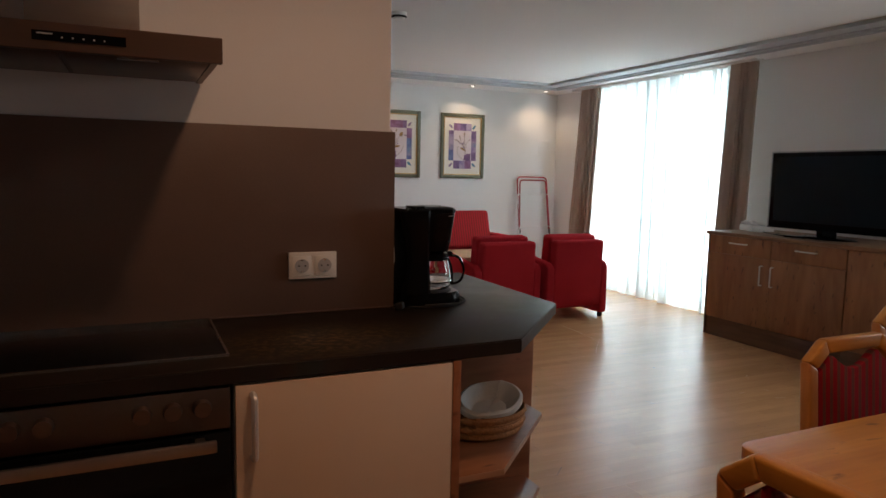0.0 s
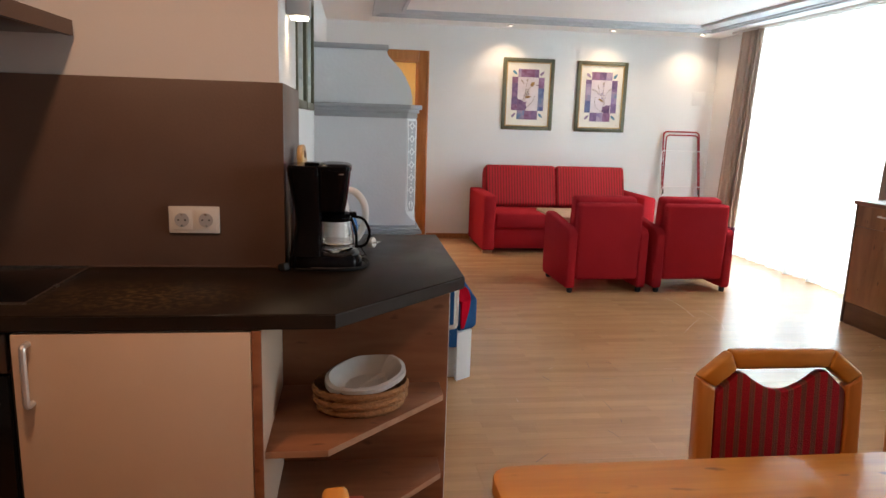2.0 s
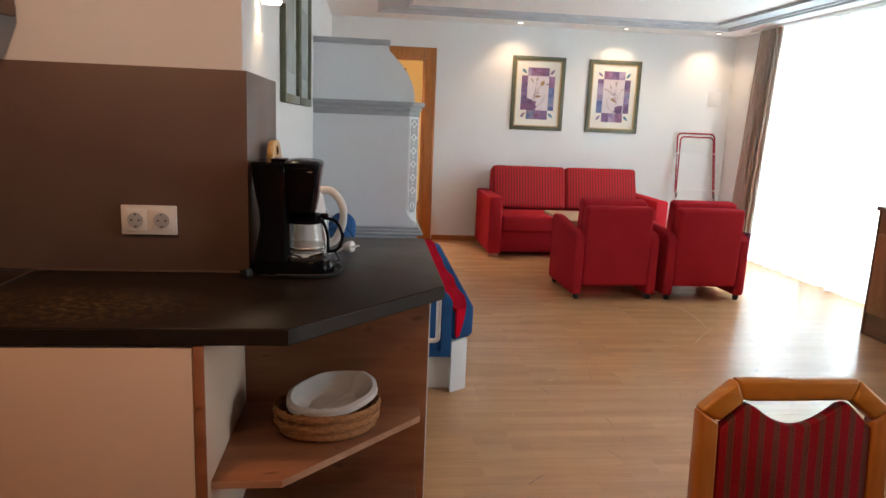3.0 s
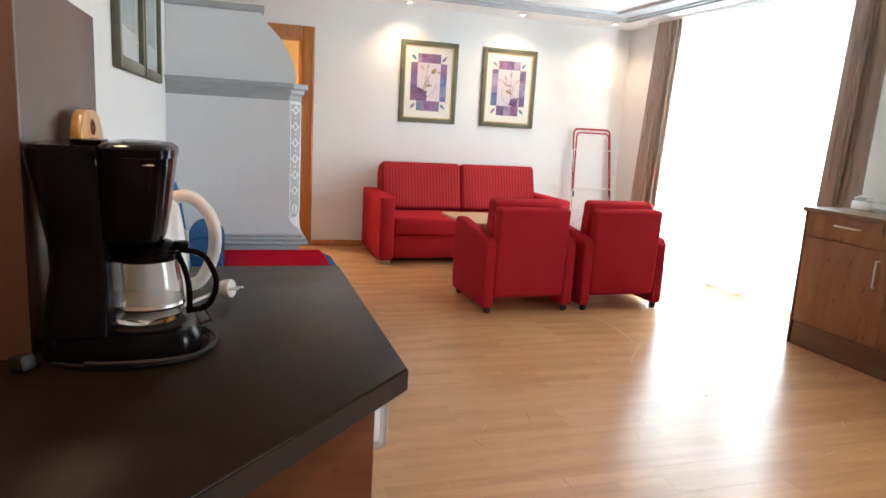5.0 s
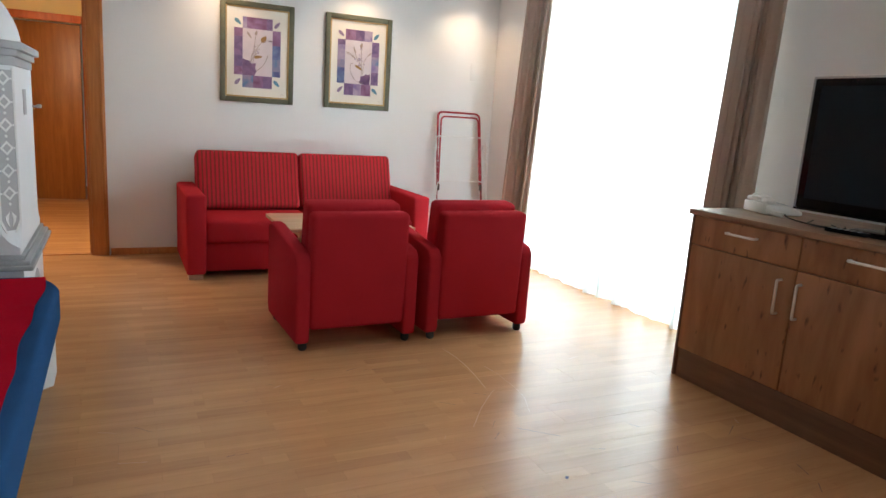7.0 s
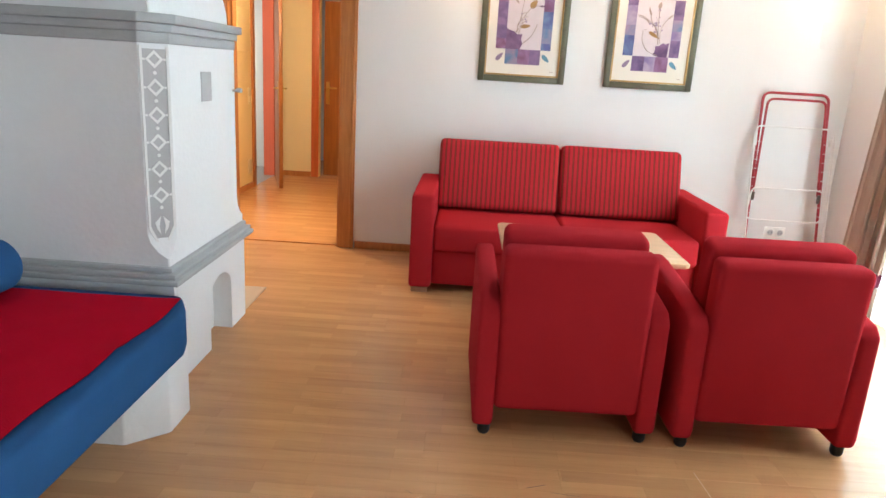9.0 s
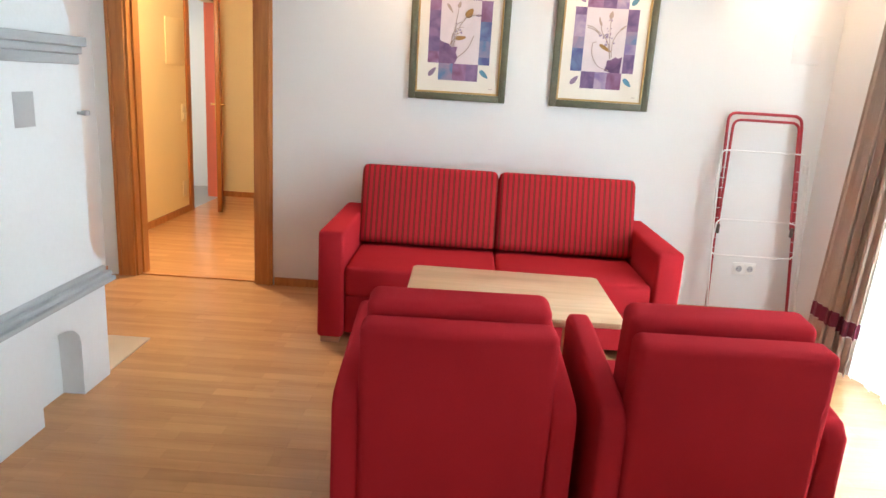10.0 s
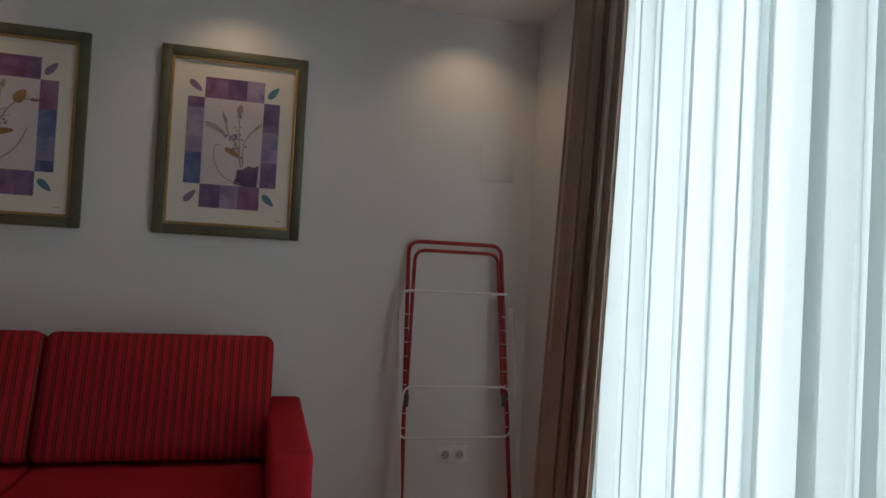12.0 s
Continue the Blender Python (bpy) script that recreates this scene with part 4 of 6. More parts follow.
def armchair():
    """Low armchair, its back towards -y; its origin is on the floor under its middle."""
    c = thing("armchair", (0, 0, 0), "low red upholstered armchair with small black feet", "armchair", "armchairs at the coffee table")
    for s in (-1, 1):
        pts = [(-0.325, 0.04), (0.30, 0.04), (0.325, 0.10), (0.325, 0.565), (0.29, 0.60), (0.20, 0.598), (-0.22, 0.545), (-0.30, 0.53), (-0.335, 0.49), (-0.335, 0.08)]
        lo, hi = (0.268, 0.345) if s > 0 else (-0.345, -0.268)
        part("armrest", prism(pts, lo, hi, "x", 0.017, 3), RED, c, local=True)
    bm = box((-0.272, -0.055, 0.0), (0.272, 0.055, 0.632), 0.0)
    bmesh.ops.bevel(bm, geom=bm.edges[:], offset=0.028, segments=4, affect="EDGES", profile=0.5)
    part("back_panel", moved(bm, Matrix.Translation((0, -0.275, 0.112)) @ pose(0, 0, 0, 2.5, 0, 0)), RED, c, local=True)
    bm = box((-0.266, -0.065, 0.0), (0.266, 0.065, 0.362), 0.0)
    bmesh.ops.bevel(bm, geom=bm.edges[:], offset=0.032, segments=4, affect="EDGES", profile=0.5)
    part("back_cushion", moved(bm, Matrix.Translation((0, -0.135, 0.425)) @ pose(0, 0, 0, 7, 0, 0)), RED, c, local=True)
    part("seat_cushion", box((-0.266, -0.20, 0.27), (0.266, 0.33, 0.42), 0.03, 3), RED, c, local=True)
    part("seat_frame", box((-0.267, -0.215, 0.10), (0.267, 0.315, 0.269), 0.01), RED, c, local=True)
    for x in (-0.298, 0.298):
        for y in (-0.295, 0.27):
            part("foot", lathe([(0.018, 0.0), (0.024, 0.012), (0.024, 0.045)], (x, y, 0), 14), BLACKMATT, c, local=True)
    return c


ac = armchair()
ac.matrix_basis = pose(3.462, 5.675, 0, 0, 0, 1.5)
ac2 = copy_thing(ac, pose(4.215, 5.680, 0, 0, 0, 1.2))
tagged(ac2, "low red upholstered armchair standing beside the window")

ct = thing("coffee_table", (3.68, 6.45, 0), "low coffee table with a pale beech top", "table")
part("tabletop", prism([(3.245, 6.15), (3.265, 6.13), (4.10, 6.115), (4.125, 6.135), (4.128, 6.75), (4.108, 6.77), (3.262, 6.79), (3.243, 6.77)], 0.492, 0.516, "z", 0.006), BEECH, ct)
part("apron", box((3.36, 6.24, 0.44), (4.02, 6.67, 0.4915), 0.004), BEECH, ct)
for x in (3.38, 4.0):
    for y in (6.26, 6.65):
        part("leg", box((x - 0.025, y - 0.025, 0), (x + 0.025, y + 0.025, 0.4395), 0.006), BEECH, ct)


# ---- framed prints ----
def leaf_shape(cx, cz, ang, L=0.030, W=0.011):
    pts = []
    for i in range(10):
        u = i / 10 * 6.283
        px, pz = L * math.cos(u), W * math.sin(u) * (1 - 0.35 * math.cos(u))
        pts.append((cx + px * math.cos(ang) - pz * math.sin(ang), cz + px * math.sin(ang) + pz * math.cos(ang)))
    return pts


def framed_print(x0, z0, w, h, yw, seed, art):
    """A framed print on the wall that faces -y."""
    f = thing("framed_print", (x0 + w / 2, yw, z0), "floral print in lilac tones, dark green and gold frame", "picture", "prints over the sofa")
    b = 0.042
    part("moulding", join(box((x0, yw - 0.026, z0), (x0 + b, yw - 0.001, z0 + h), 0.006), box((x0 + w - b, yw - 0.026, z0), (x0 + w, yw - 0.001, z0 + h), 0.006),
                          box((x0 + b, yw - 0.026, z0), (x0 + w - b, yw - 0.001, z0 + b), 0.006), box((x0 + b, yw - 0.026, z0 + h - b), (x0 + w - b, yw - 0.001, z0 + h), 0.006)), FRAMEGREEN, f)
    g = 0.011
    x1, x2, z1, z2 = x0 + b + 0.0005, x0 + w - b - 0.0005, z0 + b + 0.0005, z0 + h - b - 0.0005
    part("gilt_edge", join(box((x1, yw - 0.020, z1), (x1 + g, yw - 0.002, z2), 0.002), box((x2 - g, yw - 0.020, z1), (x2, yw - 0.002, z2), 0.002),
                           box((x1 + g, yw - 0.020, z1), (x2 - g, yw - 0.002, z1 + g), 0.002), box((x1 + g, yw - 0.020, z2 - g), (x2 - g, yw - 0.002, z2), 0.002)), GOLD, f, "thin gilded inner edge")
    part("mount", box((x1 + g, yw - 0.008, z1 + g), (x2 - g, yw - 0.003, z2 - g)), MATBOARD, f)
    # print: a ring of washed blocks round a pale field
    px0, px1, pz0, pz1 = x0 + w * 0.185, x0 + w * 0.815, z0 + h * 0.15, z0 + h * 0.85
    qx0, qx1, qz0, qz1 = px0 + 0.068, px1 - 0.068, pz0 + 0.100, pz1 - 0.090
    sheet = part("print", box((px0 - 0.012, yw - 0.0095, pz0 - 0.012), (px1 + 0.012, yw - 0.0081, pz1 + 0.012)), MATBOARD, f)

    def wash(a0, a1, c0, c1, tone):
        part("wash_block", box((a0, yw - 0.0105, c0), (a1, yw - 0.0096, c1)), PURPLES[tone], sheet)

    def across(share):
        return qx0 + (qx1 - qx0) * share

    def upward(share):
        return qz0 + (qz1 - qz0) * share
    for row, (c0, c1) in zip(art["rows"], ((qz1, pz1), (pz0, qz0))):
        for a, b_, tone in row:
            wash(across(a), across(b_), c0, c1, tone)
    for col, (a0, a1) in zip(art["columns"], ((px0, qx0), (qx1, px1))):
        for a, b_, tone in col:
            wash(a0, a1, upward(a), upward(b_), tone)
    part("field", box((qx0, yw - 0.0108, qz0), (qx1, yw - 0.0096, qz1)), PRINT, sheet)
    part("vase", prism([(across(u), upward(v)) for u, v in art["vase"]], yw - 0.0118, yw - 0.0109, "y"), INK, sheet)
    for k, line in enumerate(art["stems"]):
        pts = bent([(across(u), yw - 0.0119, upward(v)) for u, v in line], 0.05, 6)
        part("stem", tube(pts, 0.0021 + 0.0006 * (k % 2), 5), STEM, sheet)
    for u, v, ang, L, W, tone in art["blooms"]:
        part("bloom", prism(leaf_shape(across(u), upward(v), ang, L, W), yw - 0.0126, yw - 0.0112, "y"), (OCHRE, INK, STEM)[tone], sheet)
    rnd = random.Random(seed)
    for cu, cv, su, sv, count in art["berries"]:
        for _ in range(count):
            bx, bz, r = across(cu + rnd.gauss(0, su)), upward(cv + rnd.gauss(0, sv)), rnd.uniform(0.003, 0.0065)
            part("berry", prism([(bx + r * math.cos(t), bz + r * math.sin(t)) for t in (0, 1.05, 2.1, 3.14, 4.2, 5.2)], yw - 0.0124, yw - 0.0112, "y"), BERRY, sheet)
    for sx_, sz_, kk in ((-1, 1, art["leaf"]), (1, 1, 1 - art["leaf"]), (-1, -1, 1), (1, -1, 0)):
        lx = (px0 + 0.030) if sx_ < 0 else (px1 - 0.030)
        lz = (pz1 - 0.042) if sz_ > 0 else (pz0 + 0.046)
        part("leaf", prism(leaf_shape(lx, lz, -0.75 * sx_ if sz_ < 0 and sx_ > 0 else (-0.7 if sx_ < 0 and sz_ > 0 else 0.85), 0.034, 0.014), yw - 0.0112, yw - 0.0096, "y"), LEAFINK[kk], sheet)
    part("signature", box((x0 + w - 0.105, yw - 0.0088, z0 + 0.078), (x0 + w - 0.080, yw - 0.0080, z0 + 0.081)), STEM, f)
    return f


BUDS = {"leaf": 0,
        "rows": (((0.0, 0.14, 3), (0.14, 0.80, 1), (0.80, 1.0, 0)), ((0.0, 0.36, 2), (0.36, 0.70, 1), (0.70, 1.0, 0))),
        "columns": (((0.0, 0.18, 1), (0.18, 0.42, 0), (0.42, 0.82, 0), (0.82, 1.0, 1)), ((0.0, 0.12, 4), (0.12, 0.38, 2), (0.38, 0.68, 4), (0.68, 1.0, 1))),
        "vase": ((0.0, 0.0), (0.40, 0.0), (0.47, 0.10), (0.42, 0.17), (0.45, 0.27), (0.30, 0.26), (0.23, 0.31), (0.10, 0.33), (0.0, 0.36)),
        "stems": (((0.27, 0.30), (0.37, 0.55), (0.41, 0.75), (0.45, 0.94)), ((0.34, 0.28), (0.48, 0.60), (0.64, 0.73)), ((0.62, 0.72), (0.80, 0.78), (1.0, 0.77)),
                  ((0.46, 0.10), (0.72, 0.24), (0.85, 0.46)), ((0.30, 0.30), (0.29, 0.45), (0.42, 0.56), (0.58, 0.58)), ((0.25, 0.28), (0.45, 0.48), (0.56, 0.52)), ((0.36, 0.40), (0.40, 0.62), (0.52, 0.66))),
        "blooms": ((0.71, 0.80, 0.95, 0.032, 0.020, 0), (0.52, 0.41, 0.15, 0.034, 0.013, 0), (0.22, 0.86, -0.95, 0.032, 0.008, 2), (0.45, 0.92, 1.3, 0.020, 0.010, 2), (0.95, 0.77, 0.0, 0.020, 0.006, 1)),
        "berries": ((0.42, 0.52, 0.07, 0.05, 9),)}
CATKINS = {"leaf": 1,
           "rows": (((0.0, 0.38, 1), (0.38, 0.70, 0), (0.70, 1.0, 3)), ((0.0, 0.34, 0), (0.34, 0.64, 3), (0.64, 1.0, 1))),
           "columns": (((0.0, 0.36, 4), (0.36, 0.54, 2), (0.54, 0.88, 3), (0.88, 1.0, 0)), ((0.0, 0.30, 0), (0.30, 0.46, 3), (0.46, 0.66, 2), (0.66, 1.0, 0))),
           "vase": ((0.55, 0.03), (0.72, 0.0), (0.95, 0.0), (0.97, 0.26), (0.88, 0.23), (0.80, 0.25), (0.70, 0.20), (0.60, 0.19), (0.60, 0.11)),
           "stems": (((0.67, 0.03), (0.38, 0.08), (0.20, 0.27), (0.21, 0.46), (0.30, 0.47)), ((0.03, 0.72), (0.20, 0.70), (0.38, 0.60)), ((0.70, 0.24), (0.68, 0.48), (0.78, 0.62), (0.97, 0.74)),
                     ((0.67, 0.22), (0.57, 0.50), (0.42, 0.60), (0.32, 0.86)), ((0.66, 0.22), (0.60, 0.62), (0.60, 0.90)), ((0.05, 0.69), (0.24, 0.66), (0.36, 0.58))),
           "blooms": ((0.53, 0.38, -0.5, 0.044, 0.011, 0), (0.60, 0.90, 1.4, 0.022, 0.013, 2), (0.35, 0.78, 2.0, 0.024, 0.007, 2), (0.92, 0.71, 0.7, 0.024, 0.006, 2)),
           "berries": ((0.50, 0.57, 0.09, 0.045, 20), (0.60, 0.82, 0.025, 0.07, 9), (0.60, 0.44, 0.05, 0.05, 9))}
framed_print(3.083, 1.278, 0.60, 0.805, YB, 5, BUDS)
framed_print(3.955, 1.280, 0.607, 0.802, YB, 8, CATKINS)

# pictures on the bench wall
for y0, y1, lab in ((3.66, 4.33, "picture in a dark green frame on the bench wall"), (4.37, 5.06, "second picture in a dark green frame on the bench wall")):
    f = thing("wall_picture", (XB, (y0 + y1) / 2, 1.40), lab, "picture", "pictures over the bench")
    z0, z1, b = 1.40, 2.13, 0.045
    part("moulding", join(box((XB + 0.001, y0, z0), (XB + 0.03, y0 + b, z1), 0.005), box((XB + 0.001, y1 - b, z0), (XB + 0.03, y1, z1), 0.005),
                          box((XB + 0.001, y0 + b, z0), (XB + 0.03, y1 - b, z0 + b), 0.005), box((XB + 0.001, y0 + b, z1 - b), (XB + 0.03, y1 - b, z1), 0.005)), FRAMEGREEN, f)
    part("mount", box((XB + 0.002, y0 + b, z0 + b), (XB + 0.010, y1 - b, z1 - b)), PICMOUNT, f)
    part("print", box((XB + 0.0102, y0 + 0.14, z0 + 0.16), (XB + 0.011, y1 - 0.14, z1 - 0.16)), PICGLASS, f, "print greyed by a glass reflection in its colour")

# wall lamp by the kitchen corner
wl = thing("wall_lamp", (XL, 2.475, 1.66), "grey metal wall lamp shining downward", "lamp")
part("housing", box((XL + 0.0005, 2.43, 1.672), (XL + 0.075, 2.52, 1.80), 0.004), STUCCO, wl)
part("bulb", lathe([(0.0, 0.0), (0.028, 0.002), (0.03, 0.010)], (XL + 0.04, 2.475, 1.6615), 18), LAMPGLOW, wl, "glowing bulb")

# recessed ceiling spots
def ceiling_spot(x, y):
    s = thing("ceiling_spot", (x, y, ZC), "small recessed halogen ceiling spot", "spotlight", "ceiling spots")
    part("trim_ring", lathe([(0.024, -0.001), (0.026, -0.010), (0.040, -0.008), (0.043, -0.001)], (0, 0, 0), 22), CHROME, s, local=True)
    part("bulb", lathe([(0.0, -0.014), (0.015, -0.012), (0.0235, -0.002)], (0, 0, 0), 18), LAMPGLOW, s, "glowing bulb", local=True)
    return s


# the last fitting, at (1.95, 0.45), is added to carry the fill lamp
for x, y in ((3.09, 7.665), (4.25, 7.665), (5.28, 7.62), (0.95, 1.12), (1.95, 0.45)):
    ceiling_spot(x, y)
sd = thing("smoke_detector", (2.13, 4.62, ZC), "round white smoke detector on the ceiling", "smoke detector")
part("housing", lathe([(0.0, -0.045), (0.035, -0.045), (0.05, -0.030), (0.055, -0.012), (0.056, -0.001)], (2.13, 4.62, ZC), 26), WHITEPL, sd)
part("grille", lathe([(0.044, -0.036), (0.054, -0.030), (0.054, -0.024), (0.046, -0.022)], (2.13, 4.62, ZC), 26), BLACKMATT, sd)


def socket(name, x, z, y, n, label, w=0.0705):
    """A row of earthed sockets on a wall that faces -y."""
    s = thing(name, (x + n * w / 2, y, z), label, "socket")
    part("cover_plate", box((x, y - 0.010, z), (x + n * w + 0.008, y - 0.0005, z + 0.079), 0.003), WHITEPL, s)
    for i in range(n):
        cx, cz = x + 0.004 + w * (i + 0.5), z + 0.0395
        insert = part("insert", box((cx - 0.029, y - 0.0125, cz - 0.029), (cx + 0.029, y - 0.0102, cz + 0.029), 0.002), WHITEPL, s)
        part("cup", moved(lathe([(0.0, 0.0), (0.019, 0.0), (0.0205, 0.002)], (0, 0, 0), 20), Matrix.Translation((cx, y - 0.0126, cz)) @ pose(0, 0, 0, 90, 0, 0)), STOVEORN, insert)
        for dx in (-0.0095, 0.0095):
            part("pin_hole", moved(lathe([(0.0, 0.0), (0.0028, 0.0005)], (0, 0, 0), 8), Matrix.Translation((cx + dx, y - 0.0148, cz)) @ pose(0, 0, 0, 90, 0, 0)), BLACKMATT, insert)
        for dz in (-0.0165, 0.0165):
            part("earth_clip", box((cx - 0.003, y - 0.0155, cz + dz - 0.002), (cx + 0.003, y - 0.0128, cz + dz + 0.002)), CHROME, insert)
    return s


socket("wall_socket", 5.245, 0.285, YB, 2, "white double socket low on the wall behind the clothes airer")
pl = solid("blank_wall_plate", box((5.39, YB - 0.004, 1.62), (5.555, YB - 0.0005, 1.785), 0.0015), PLASTER, "white painted cover plate on the wall", "cover plate", "object", (5.47, YB, 1.62))

# ---- folded clothes airer ----
def lean(x, z, off=0.0):
    return (x, 7.885 - (1.31 - z) * 0.095 + off, z)


air = thing("clothes_airer", (5.28, 7.75, 0), "folded clothes airer, red tube and white wire, leaning on the wall", "clothes airer")
part("outer_tube", tube(bent([lean(5.060, 0.03), lean(5.055, 1.31), lean(5.50, 1.31), lean(5.570, 0.03)], 0.055, 6), 0.0095, 9), REDTUBE, air, "red enamelled tube")
part("inner_tube", tube(bent([lean(5.062, 0.62, -0.02), lean(5.082, 1.27, -0.02), lean(5.478, 1.27, -0.02), lean(5.512, 0.62, -0.02)], 0.05, 6), 0.0085, 9), REDTUBE, air, "red enamelled tube")
part("wire_frame", tube(bent([lean(5.035, 0.95, -0.03), lean(5.03, 1.085, -0.03), lean(5.525, 1.085, -0.03)], 0.03, 5), 0.0055, 7), WHITETUBE, air)
part("wire_frame", tube(bent([lean(5.022, 1.03, -0.035), lean(5.03, 0.44, -0.035), lean(5.55, 0.44, -0.035), lean(5.56, 1.05, -0.035)], 0.05, 6), 0.0055, 7), WHITETUBE, air)
part("wire_frame", tube(bent([lean(5.03, 0.52, -0.045), lean(5.045, 0.665, -0.045), lean(5.535, 0.665, -0.045), lean(5.545, 0.52, -0.045)], 0.04, 5), 0.005, 7), WHITETUBE, air)
part("foot_frame", tube(bent([lean(5.01, 1.0, -0.05), lean(5.050, 0.008, -0.040), lean(5.598, 0.008, -0.040), lean(5.555, 1.02, -0.05)], 0.035, 5), 0.007, 8), WHITETUBE, air)
for k in range(9):
    z = 0.98 - 0.062 * k
    for a, b in ((5.028, 5.075), (5.49, 5.545)):
        part("wire", tube([lean(a, z, -0.025), lean(b, z, -0.025)], 0.0018, 5), WHITETUBE, air)
for x in (5.06, 5.515):
    part("joint", box((x - 0.009, 7.775, 0.575), (x + 0.009, 7.798, 0.635), 0.004), DARKSTEEL, air, "dark plastic joint")
part("clip", box((5.53, 7.815, 0.97), (5.552, 7.835, 1.02), 0.003), WHITEPL, air)

# ---- sideboard with television ----
DXF, DY1 = 4.955, 4.500
def bar_handle(parent, p0, p1, off=0.028):
    """A flat bar handle between two points on a front that faces -x."""
    a, b = Vector(p0), Vector(p1)
    pts = bent([a, a + Vector((-off, 0, 0)), b + Vector((-off, 0, 0)), b], 0.008, 3)
    part("handle", tube(pts, 0.0065, 6), HANDLE, parent, "matt nickel bar handle")


sb = thing("sideboard", (5.27, 3.88, 0), "knotty oak sideboard with two drawers and two doors", "sideboard")
part("body", box((DXF + 0.021, 3.272, 0.155), (5.60, DY1, 0.8625), 0.002), OAK, sb)
part("plinth", box((DXF + 0.004, 3.272, 0.0), (5.58, DY1 - 0.012, 0.154), 0.002), OAKDARK, sb, "dark wooden plinth")
part("side_panel", box((DXF + 0.002, DY1 + 0.0005, 0.0), (5.60, DY1 + 0.018, 0.8625), 0.002), OAKDARK, sb)
for a, b in ((3.892, DY1 - 0.004), (3.276, 3.887)):
    d = part("drawer", box((DXF, a, 0.716), (DXF + 0.0205, b, 0.860), 0.002), OAK, sb)
    bar_handle(d, (DXF, (a + b) / 2 - 0.08, 0.808), (DXF, (a + b) / 2 + 0.08, 0.808))
for a, b, hy in ((3.892, DY1 - 0.004, 3.958), (3.276, 3.887, 3.860)):
    d = part("door", box((DXF, a, 0.158), (DXF + 0.0205, b, 0.711), 0.002), OAK, sb)
    bar_handle(d, (DXF, hy, 0.502), (DXF, hy, 0.655))
sb2 = thing("sideboard_cabinet", (5.27, 2.8, 0), "knotty oak cabinet with one plain door", "cabinet")
part("body", box((DXF + 0.021, 2.372, 0.155), (5.60, 3.270, 0.8625), 0.002), OAK, sb2)
part("door", box((DXF, 2.375, 0.158), (DXF + 0.0205, 3.268, 0.860), 0.002), OAK, sb2)
part("plinth", box((DXF + 0.004, 2.372, 0), (5.58, 3.270, 0.154), 0.002), OAKDARK, sb2)
part("top", box((DXF - 0.012, 2.36, 0.8635), (5.63, DY1 + 0.03, 0.892), 0.003), OAKTOP, sb, "brown oak top board")

tv = thing("television", (5.23, 3.63, 0.893), "flat black television with a silver rim on the sideboard", "television")
TX = 5.20
part("cabinet", box((TX + 0.004, 3.135, 0.957), (TX + 0.045, 4.135, 1.552), 0.008), BLACKPL, tv)
part("lower_rim", box((TX - 0.004, 3.130, 0.950), (TX + 0.020, 4.140, 0.959), 0.002), BLACKPL, tv)
part("rim", join(box((TX - 0.004, 3.130, 1.548), (TX + 0.020, 4.140, 1.557), 0.002),
                 box((TX - 0.004, 4.131, 0.9595), (TX + 0.020, 4.140, 1.5475), 0.002), box((TX - 0.004, 3.130, 0.9595), (TX + 0.020, 3.139, 1.5475), 0.002)), SILVER, tv, "thin silver-grey rim")
part("bezel", box((TX - 0.001, 3.14, 0.960), (TX + 0.0035, 4.13, 1.547), 0.001), BLACKPL, tv)
part("screen", box((TX - 0.003, 3.175, 1.005), (TX - 0.0012, 4.095, 1.515)), SCREEN, tv, "dark glossy screen")
part("neck", box((TX + 0.010, 3.56, 0.91), (TX + 0.04, 3.71, 0.9565), 0.006), BLACKPL, tv)
part("foot", lathe([(0.0, 0.018), (0.20, 0.014), (0.235, 0.005), (0.235, 0.0005)], (TX + 0.02, 3.635, 0.893), 36, 0.55, 1.0), BLACKPL, tv, "glossy black oval foot")
rem = thing("remote_control", (5.08, 3.80, 0.893), "black remote control lying on the sideboard", "remote control")
part("body", moved(box((-0.022, -0.085, 0), (0.022, 0.085, 0.016), 0.005), pose(5.075, 3.78, 0.893, 0, 0, 8)), BLACKPL, rem)
for i in range(5):
    for j in (-1, 0, 1):
        part("button", moved(box((j * 0.012 - 0.004, 0.05 - i * 0.026, 0.0162), (j * 0.012 + 0.004, 0.06 - i * 0.026, 0.0185), 0.001), pose(5.075, 3.78, 0.893, 0, 0, 8)), STUCCO, rem)
cab = thing("television_cable", (5.15, 4.0, 0.893), "thin black cables lying on the sideboard", "cable")
for k, pts in enumerate(([(5.33, 4.28, 0.90), (5.24, 4.20, 0.897), (5.16, 4.07, 0.897), (5.13, 3.95, 0.897), (5.19, 3.86, 0.897), (5.24, 3.90, 0.90)],
                         [(5.30, 4.10, 0.897), (5.14, 4.02, 0.897), (5.10, 3.93, 0.897), (5.16, 3.88, 0.899), (5.25, 3.97, 0.897)])):
    part("cord", tube(bent(pts, 0.05, 5), 0.003, 6), BLACKMATT, cab)

